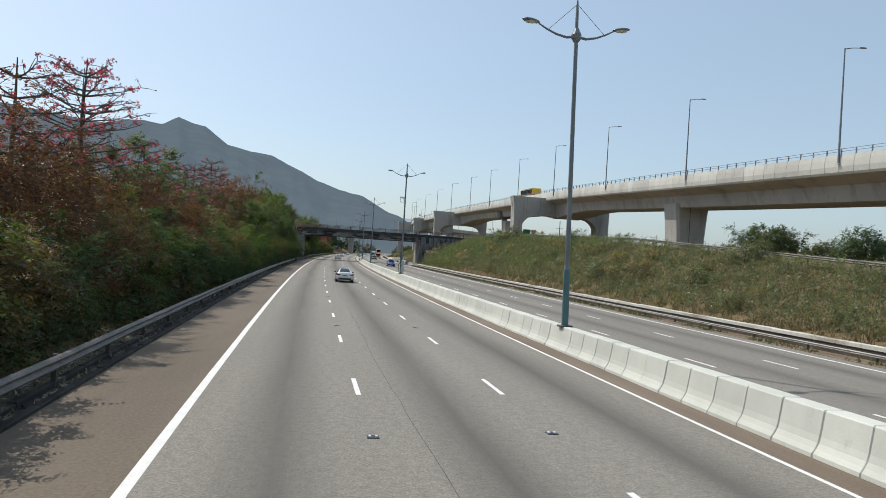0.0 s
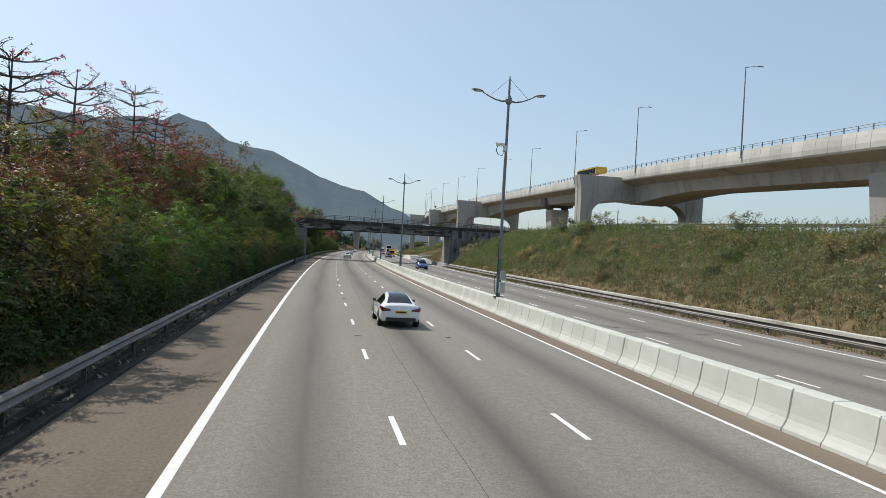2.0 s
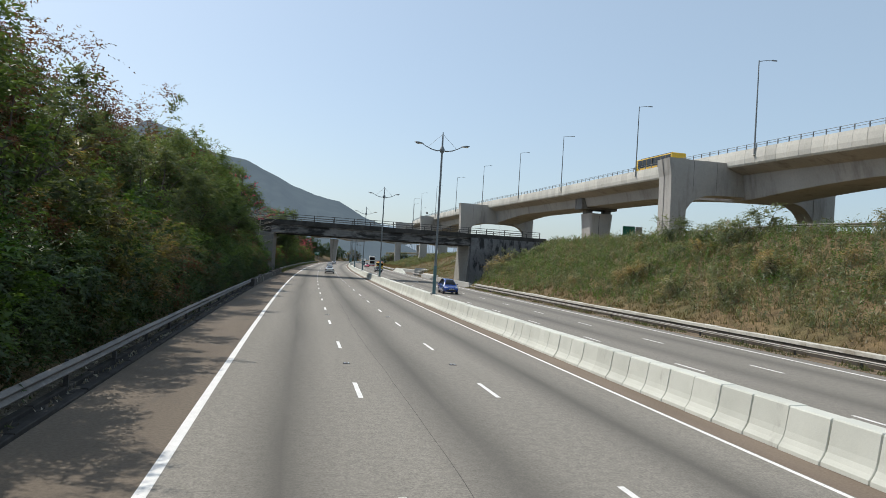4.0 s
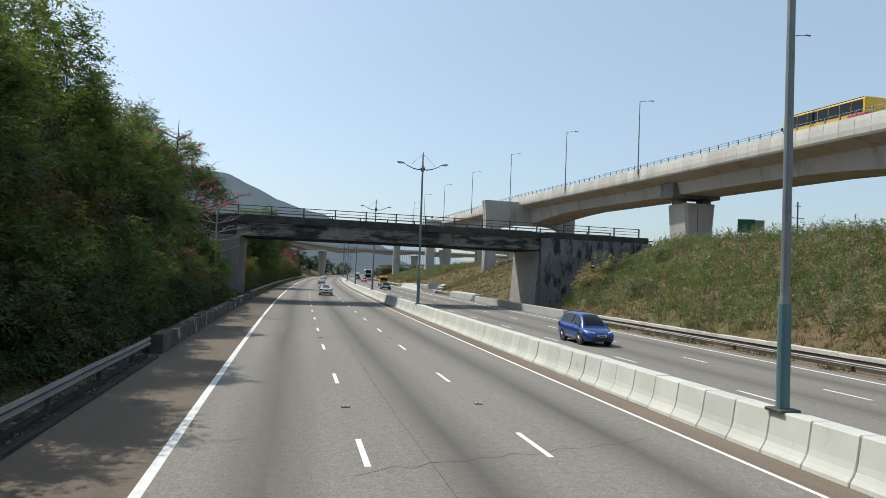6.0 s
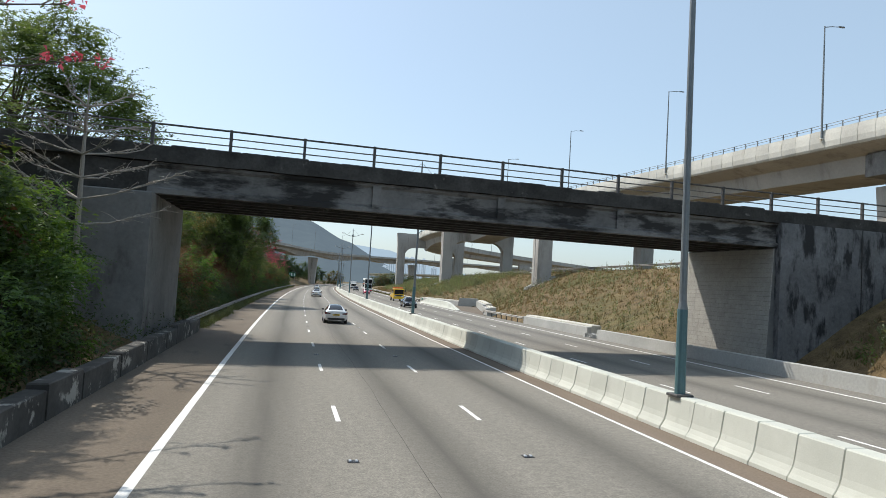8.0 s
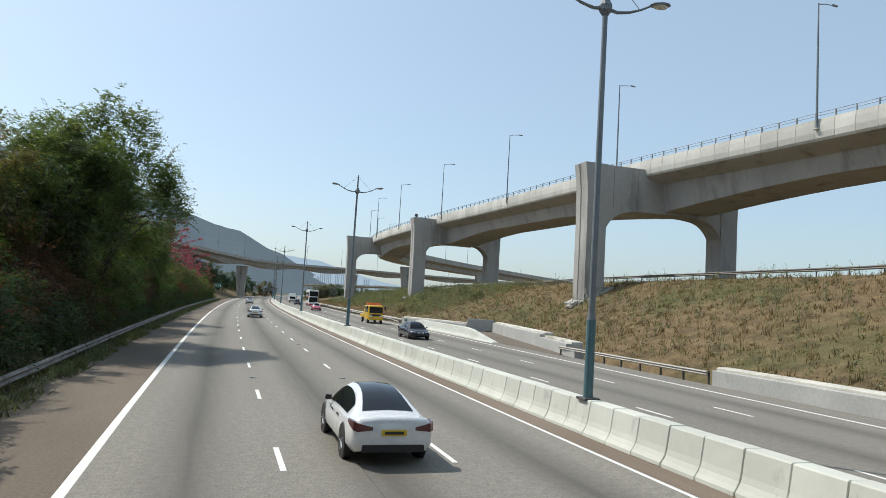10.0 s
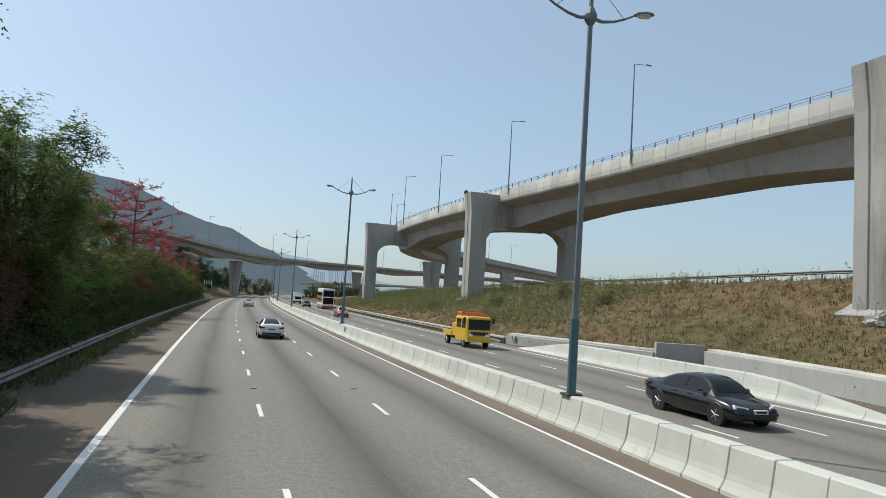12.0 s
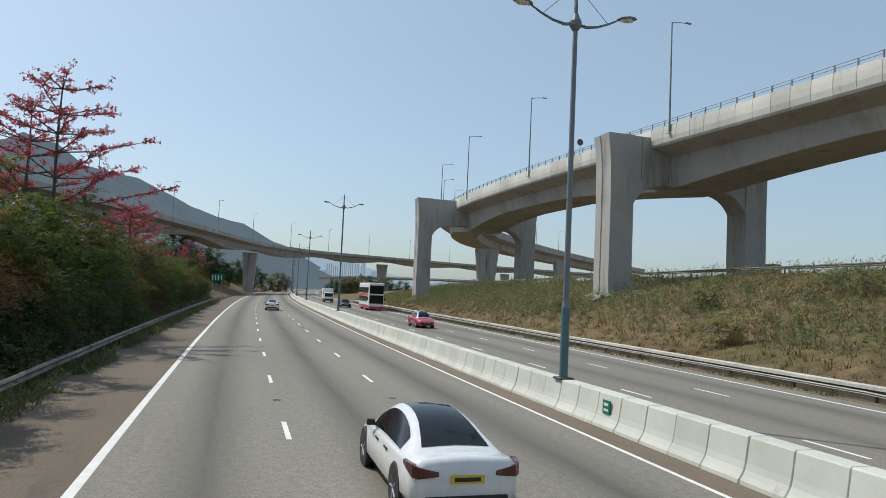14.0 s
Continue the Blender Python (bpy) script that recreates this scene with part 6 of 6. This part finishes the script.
def boxy(name, label, category, paint, L, W, z0, H, windows, front, lower=None, group=""):
    """A long vehicle facing +y: a rounded box, rows of panes, a large windscreen."""
    ob = thing(name, label, category, group)
    h, c = L / 2, 0.16
    rings = []
    for y, k in ((-h, 0.1), (-h + 0.1, 0.0), (h - 0.35, 0.0), (h - 0.05, 0.08), (h, 0.2)):
        w = W / 2 - k
        zt = H - k * 0.7
        rings.append([Vector((x, y, z)) for x, z in ((-w, z0), (-w, zt - c), (-w + c * 0.5, zt - 0.03), (-w + c * 1.4, zt), (w - c * 1.4, zt), (w - c * 0.5, zt - 0.03), (w, zt - c), (w, z0))])
    part("body", Shape().loft(rings), paint, ob)
    for z1, z2, ya, yb, n in windows:
        step = (yb - ya) / n
        for k in range(n):
            for s in (-1, 1):
                part("window", Shape().slab(s * W / 2 - 0.012, ya + k * step + 0.03, z1, s * W / 2 + 0.012, ya + (k + 1) * step - 0.03, z2, 0.01), M_glass, ob, "dark glass")
    for z1, z2 in front:
        part("windscreen", Shape().slab(-W / 2 + 0.14, h - 0.2, z1, W / 2 - 0.14, h + 0.012, z2, 0.04), M_glass, ob, "dark glass")
    if lower:
        part("skirt", Shape().slab(-W / 2 - 0.01, -h + 0.15, z0 - 0.02, W / 2 + 0.01, h - 0.4, z0 + 0.5, 0.02), lower, ob)
    part("bumper", Shape().slab(-W / 2 + 0.03, h - 0.22, z0 - 0.1, W / 2 - 0.03, h + 0.05, z0 + 0.3, 0.04), lower or paint, ob)
    for s in (-1, 1):
        part("headlamp", Shape().slab(s * (W / 2 - 0.35) - 0.16, h - 0.1, z0 + 0.32, s * (W / 2 - 0.35) + 0.16, h + 0.03, z0 + 0.52, 0.03), M_head, ob)
        part("mirror", Shape().slab(s * (W / 2 + 0.16) - 0.09, h - 0.2, z0 + 1.3, s * (W / 2 + 0.16) + 0.09, h - 0.1, z0 + 1.7, 0.02), M_black, ob)
    return ob


bus = boxy("double_decker_bus", "white double-decker bus with red and orange bands", "bus", M_white, 11.0, 2.5, 0.35, 4.4, ((1.35, 2.25, -5.2, 4.2, 7), (2.75, 3.65, -5.3, 5.0, 8)), ((1.1, 2.45), (2.65, 4.0)), P_red)
part("band", Shape().slab(-1.262, -5.4, 2.3, 1.262, 4.9, 2.7, 0.02), P_orange, bus, "orange band")
wheels(bus, 1.1, 3.2, -2.6, 0.48, 0.3)
at(bus, pose(19.2, 391, 0, 0, 0, 180))

lorry = boxy("box_lorry", "white box lorry on the opposite carriageway", "lorry", M_white, 1.9, 2.0, 0.5, 2.2, ((1.35, 1.95, -0.4, 0.6, 1),), ((1.3, 2.05),), M_black)
part("cargo_box", Shape().slab(-1.1, -5.0, 0.85, 1.1, -1.0, 3.1, 0.04), M_white, lorry, "white cargo box")
part("chassis", Shape().box(-0.6, -4.9, 0.5, 0.6, -0.6, 0.84), M_black, lorry)
wheels(lorry, 0.85, 0.2, -3.6, 0.4, 0.24)
at(lorry, pose(15.7, 430.0, 0, 0, 0, 180))

tow = boxy("recovery_truck", "yellow double-cab recovery truck with orange roof bar", "lorry", P_yellow, 2.7, 2.0, 0.55, 2.35, ((1.45, 2.1, -1.0, 0.1, 1), (1.45, 2.1, 0.25, 1.05, 1)), ((1.35, 2.15),), P_yellow)
part("roof_bar", Shape().slab(-0.8, 0.3, 2.36, 0.8, 0.65, 2.5, 0.04), P_orange, tow, "orange beacon bar")
part("roof_rack", Shape().slab(-0.9, -1.3, 2.37, 0.9, -0.1, 2.62, 0.04), P_orange, tow, "rust-orange roof rack")
part("grille", Shape().slab(-0.7, 1.3, 0.95, 0.7, 1.37, 1.2, 0.02), M_black, tow)
part("locker", Shape().slab(-0.95, -2.2, 0.75, 0.95, -1.42, 1.75, 0.03), P_yellow, tow)
part("bed", Shape().slab(-1.0, -4.4, 0.7, 1.0, -2.22, 1.1, 0.03), P_yellow, tow)
part("chassis", Shape().box(-0.5, -4.3, 0.45, 0.5, 1.0, 0.7), M_black, tow)
part("crane", Shape().tube([(0, -2.5, 1.1), (0, -3.0, 1.75), (0, -3.9, 1.95)], [0.14, 0.12, 0.09], 6), P_yellow, tow)
part("winch", Shape().disc((0, -2.9, 1.35), (1, 0, 0), 0.05, 0.22, 0.8, 14), M_black, tow)
wheels(tow, 0.85, 0.55, -3.4, 0.39, 0.24)
at(tow, pose(17.9, 288.0, 0, 0, 0, 180))

# vehicles up on the viaduct
for y, L, H, paint, lab in ((184.0, 11.5, 3.3, P_yellow, "yellow coach with dark windows on the viaduct"),):
    x, z = v_edge(y)
    d, sl = v_dir(y)
    vb = boxy("double_decker_bus" if H > 4 else "coach", lab, "bus", paint, L, 2.5, 0.4, H, ((1.5, 2.3, -L / 2 + 0.4, L / 2 - 1.0, 7), (H - 1.3, H - 0.5, -L / 2 + 0.4, L / 2 - 0.6, 7)) if H > 4 else ((1.75, 3.05, -L / 2 + 0.3, L / 2 - 0.8, 7),), ((1.2, H - 0.5),))
    wheels(vb, 1.1, L / 2 - 2.5, -L / 2 + 3, 0.48, 0.3)
    part("tail_panel", Shape().slab(-1.262, -L / 2 - 0.012, 0.42, 1.262, -L / 2 + 2.2, 1.7, 0.03), P_red, vb, "red tail panel")
    part("roof_panel", Shape().slab(-1.2, -L / 2 + 0.2, H - 0.22, 1.2, L / 2 - 1.6, H + 0.02, 0.03), M_glass, vb, "dark roof")
    n = Vector((d.y, -d.x, 0)) * 2.6
    at(vb, pose(x + n.x, y + n.y, z - 1.05, math.degrees(math.atan(sl)), 0, math.degrees(math.atan2(-d.x, d.y))))


# ---- signs ----
def sign(name, label, w, h, z, posts, material, m, bars=()):
    ob = thing(name, label, "sign")
    for x in posts:
        part("post", Shape().tube([(x, 0.06, -1.0), (x, 0.06, z + h)], 0.05, 8), M_rail_pale, ob)
    pl = part("sign_plate", Shape().slab(-w / 2, -0.02, z, w / 2, 0.02, z + h, 0.008), material, ob)
    for bx, bz, bw, bh in bars:
        part("sign_bar", Shape().box(bx, -0.026, z + bz, bx + bw, -0.021, z + bz + bh), M_white, pl, "white mark")
    return at(ob, m)


sign("lane_sign", "green lane sign with white arrows beyond the trees", 2.6, 1.5, 2.6, (-0.9, 0.9), M_sign_green, pose(-8.3, 436, float(ground_z(-8.3, 436))), [(-1.0 + 0.6 * k, 0.25, 0.16, 1.0) for k in range(4)])
sign("distance_marker", "small green marker plate fixed to the median barrier", 0.36, 0.36, 0.38, (), M_sign_green, pose(9.165, 294.4, 0, 0, 0, -90), [(-0.11, 0.21, 0.22, 0.075), (-0.11, 0.07, 0.22, 0.06)])
sign("distance_marker", "small green marker plate on the lay-by wall", 0.5, 0.38, 0.38, (), M_sign_green, pose(23.2, 292.3, 0, 0, 0, -73), [(-0.15, 0.25, 0.3, 0.09), (-0.15, 0.08, 0.3, 0.07)])
sign("direction_sign", "back of a green direction sign on the embankment road", 2.3, 1.9, 2.0, (-0.7, 0.3), M_sign_green, pose(60.0, 206, 8.9, 0, 0, -20))
sign("road_sign", "pale grey back of a square road sign on two posts", 1.3, 1.5, 2.7, (-0.5, 0.5), M_rail_pale, pose(62.2, 206.2, 8.6, 0, 0, -20))
rs = thing("round_sign", "round dark back of a road sign on the viaduct parapet", "sign")
part("post", Shape().tube([(0, 0, -0.9), (0, 0, 1.6)], 0.04, 6), M_steel, rs)
part("sign_plate", Shape().disc((0, 0, 1.45), (0, 1, 0), 0.002, 0.42, 0.04, 18), M_darksteel, rs)
at(rs, pose(v_edge(356)[0], 356, v_edge(356)[1]))
pole = thing("utility_pole", "slim dark pole with cross arms behind the embankment", "pole")
part("pole", Shape().tube([(0, 0, -1), (0, 0, 9)], [0.16, 0.1], 8), M_darksteel, pole)
for z in (5.2, 6.6, 8.4):
    part("cross_arm", Shape().tube([(-1.1 if z < 8 else -0.5, 0, z), (1.1 if z < 8 else 0.5, 0, z)], 0.06, 6), M_darksteel, pole)
at(pole, pose(72.0, 211, 7.4))


# ---- far viaducts, hills, towers ----
def deck_run(name, label, pts, half, depth, material_p, span, rails=True):
    """A slender viaduct along plan points with heights, on flared piers."""
    ob = thing(name, label, "viaduct")
    p = np.array(pts, float)
    s = np.r_[0, np.cumsum(np.hypot(*np.diff(p[:, :2], axis=0).T))]
    ss = np.arange(0, s[-1], 12.0)
    c = np.stack([smoothed(s, p[:, i], ss, 30) for i in range(3)], 1)
    rings, par = [], []
    for i, q in enumerate(c):
        t = c[min(i + 1, len(c) - 1)] - c[max(i - 1, 0)]
        n = Vector((t[1], -t[0], 0)).normalized()
        o = Vector(q)
        hd = depth * (1.0 + 0.35 * math.cos(2 * math.pi * ss[i] / span))
        sec = [(-half, -1.1), (-half * 0.55, -1.7), (-half * 0.45, -1.1 - hd), (half * 0.45, -1.1 - hd), (half * 0.55, -1.7), (half, -1.1), (half, 0.0), (half - 0.3, 0.0), (half - 0.3, -0.9), (-half + 0.3, -0.9), (-half + 0.3, 0.0), (-half, 0.0)]
        rings.append([o + n * a + Vector((0, 0, b)) for a, b in sec])
    part("deck", Shape().loft(rings), material_p, ob)
    if rails:
        for z in (0.5,):
            part("rail", Shape().tube([rings[i][11] + Vector((0, 0, z)) for i in range(len(rings))], 0.05, 4), M_lamp_grey, ob)
    return ob, c, ss


fv, fc, fs_ = deck_run("far_viaduct", "hazy grey viaduct crossing over the road far ahead", [(-70, 330, 19.5), (-46, 390, 18.8), (-25, 455, 18.2), (-6, 537, 18.0), (18, 592, 19.2), (54, 640, 20.6), (105, 685, 21.2), (170, 722, 21.6), (270, 760, 21.8), (420, 790, 21.5)], 6.0, 2.2, M_conc, 62)
for x, y, zt, w in ((-6, 537, 14.5, 5.5), (54.5, 640, 16.6, 6.0), (-30, 438, 14.5, 5.5), (140, 706, 17, 6), (215, 740, 17, 6)):
    flared_pier(x, y, 0.3, zt, w, 3.6, 3.0, False)
for i in range(3, len(fc) - 2, 3):
    m = pose(*fc[i], 0, 0, 60)
    copy_thing(first, m)
lf, lc, _ = deck_run("low_flyover", "low flyover with a pale parapet beyond the crossing viaduct", [(15, 800, 11.0), (45, 800, 12.5), (90, 802, 13.6), (150, 806, 14.0), (260, 815, 13.0), (380, 830, 10.0)], 5.0, 1.0, M_cap, 60, False)
for x in (30, 70, 120, 180, 240):
    flared_pier(x, 802, 0.3, 11.2, 2.6, 1.8, 2.0, False)
for x, y, zt, s in ((57.5, 448, 15.2, 6.0), (104, 508, 16.4, 6.0), (150, 562, 16.2, 6.0)):
    flared_pier(x, y, 3.0, zt, s, 3.8, 3.0, False)


# Diffuse colour plus emission: the haze of distance glows from the surface itself.
def haze_glow_mat(name, green, haze, amount):
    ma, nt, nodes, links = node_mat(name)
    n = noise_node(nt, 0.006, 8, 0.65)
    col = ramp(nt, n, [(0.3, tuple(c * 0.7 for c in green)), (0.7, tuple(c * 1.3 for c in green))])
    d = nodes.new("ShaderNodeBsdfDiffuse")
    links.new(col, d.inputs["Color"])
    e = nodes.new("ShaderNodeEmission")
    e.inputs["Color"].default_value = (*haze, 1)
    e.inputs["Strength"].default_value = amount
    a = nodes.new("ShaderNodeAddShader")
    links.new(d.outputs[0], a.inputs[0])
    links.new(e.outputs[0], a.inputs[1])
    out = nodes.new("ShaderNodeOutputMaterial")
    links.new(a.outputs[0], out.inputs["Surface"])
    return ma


def hills(name, label, az, el, near, far, material, seed):
    """A range of hills seen as a skyline: heights follow the bearing, slopes fall towards the viewer."""
    a = np.radians(np.arange(az[0], az[-1], 0.25))
    r = np.linspace(near, far, 26)
    A, R = np.meshgrid(a, r)
    H = far * np.tan(np.radians(np.interp(np.degrees(A), az, el)))
    k = (R - near) / (far - near)
    rough = np.vectorize(lambda p, q: noise.fractal((p * 22 + seed, q * 2.4, seed), 0.9, 2.1, 5))(A, R / far)
    Z = H * (k**0.9) * (1 + 0.22 * rough * (1 - k)) + rough * far * 0.0016 * k
    v = np.stack([R * np.sin(A), R * np.cos(A), Z - 3], -1).reshape(-1, 3)
    n = len(a)
    i, j = np.meshgrid(np.arange(len(r) - 1), np.arange(n - 1), indexing="ij")
    b = (i * n + j).ravel()
    me = mesh_np(name, v, np.stack([b, b + 1, b + n + 1, b + n], -1), material)
    me.shade_smooth()
    thing(name, label, "mountain", kind="structure", data=me)


hills("mountain", "hazy blue-green mountain ridge with a pointed peak", [-75, -50, -35, -26, -23, -20.6, -16.9, -16, -14.3, -12.9, -11.8, -10.6, -9.7, -8, -6.2, -4.5, -2.6, -0.8, 1.1, 3.0, 4.0, 5.2, 6.3, 10, 14], [2.0, 5.0, 7.5, 8.8, 8.8, 8.6, 8.35, 8.6, 8.93, 8.77, 9.47, 9.06, 8.96, 7.75, 7.35, 7.22, 6.42, 5.5, 4.93, 4.55, 4.02, 3.32, 3.0, 0.95, 0.0], 1300, 4300, haze_glow_mat("hazy_hill", (0.026, 0.034, 0.03), (0.21, 0.275, 0.355), 0.47), 3.1)
hills("distant_hills", "distant hills over the road's end, paled by emitted haze", [-6, 0, 2.5, 4.5, 6.5, 9.2, 12, 16, 20, 30, 45, 60], [2.0, 3.0, 3.2, 3.05, 2.95, 2.7, 1.9, 1.0, 0.8, 0.6, 0.6, 0.4], 4350, 4700, haze_glow_mat("hazy_far_hill", (0.05, 0.06, 0.055), (0.36, 0.47, 0.59), 0.85), 9.7)


def tower(x, y, w, d, hgt):
    ob = thing("tower_block", "pale high-rise housing block in the haze", "building", "towers on the skyline")
    part("wall", Shape().slab(-w / 2, -d / 2, -2, w / 2, d / 2, hgt, 0.3), M_tower, ob)
    part("roof", Shape().slab(-w / 4, -d / 4, hgt, w / 4, d / 4, hgt + 5, 0.3), M_tower, ob)
    for k in range(3):
        cx = (k - 1) * w * 0.3
        part("window_strip", Shape().box(cx - w * 0.08, -d / 2 - 0.15, 3, cx + w * 0.08, -d / 2, hgt - 3), M_towerglass, ob)
    return at(ob, pose(x, y, 0, 0, 0, -12))


# Tower walls and panes carry the same emitted haze.
M_tower = haze_glow_mat("hazy_tower_wall", (0.35, 0.35, 0.35), (0.42, 0.52, 0.62), 0.6)
M_towerglass = haze_glow_mat("hazy_tower_glass", (0.08, 0.09, 0.1), (0.36, 0.46, 0.56), 0.6)
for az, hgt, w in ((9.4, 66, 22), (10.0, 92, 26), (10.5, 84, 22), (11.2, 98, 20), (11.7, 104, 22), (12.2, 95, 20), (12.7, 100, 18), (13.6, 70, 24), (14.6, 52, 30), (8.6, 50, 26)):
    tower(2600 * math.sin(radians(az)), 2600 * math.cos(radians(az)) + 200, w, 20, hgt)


# a wooden tripod left on the slope beside a pier
tripod = thing("wooden_tripod", "three pale wooden poles lashed into a tripod on the slope", "tripod")
for k in range(3):
    a = 0.6 + k * 2.094
    part("pole", Shape().tube([(math.cos(a) * 1.0, math.sin(a) * 1.0, -0.5 + 0.45 * math.cos(a)), (-math.cos(a) * 0.12, -math.sin(a) * 0.12, 1.75)], [0.045, 0.035], 6), M_cap, tripod)
at(tripod, pose(37.8, 268.4, float(ground_z(37.8, 268.4))))
# plain lidded box added in place of an unidentified brown object at the rail
box = thing("utility_box", "small brown box standing in for an unidentified object beside the crest rail", "cabinet")
part("body", Shape().slab(-0.5, -0.4, -0.3, 0.5, 0.4, 1.0, 0.04), M_dirt, box)
part("lid", Shape().slab(-0.56, -0.46, 1.0, 0.56, 0.46, 1.1, 0.03), M_darksteel, box)
at(box, pose(float(crest(330)) + 2.2, 330, float(ground_z(crest(330) + 2.2, 330))))

# everything near the road follows its bend; hills and skyline stand far beyond it
for ob in list(scene.objects):
    if ob.parent is None and ob.type in ("MESH", "EMPTY") and ob.get("category") not in ("mountain", "building"):
        lay_along_bend(ob)
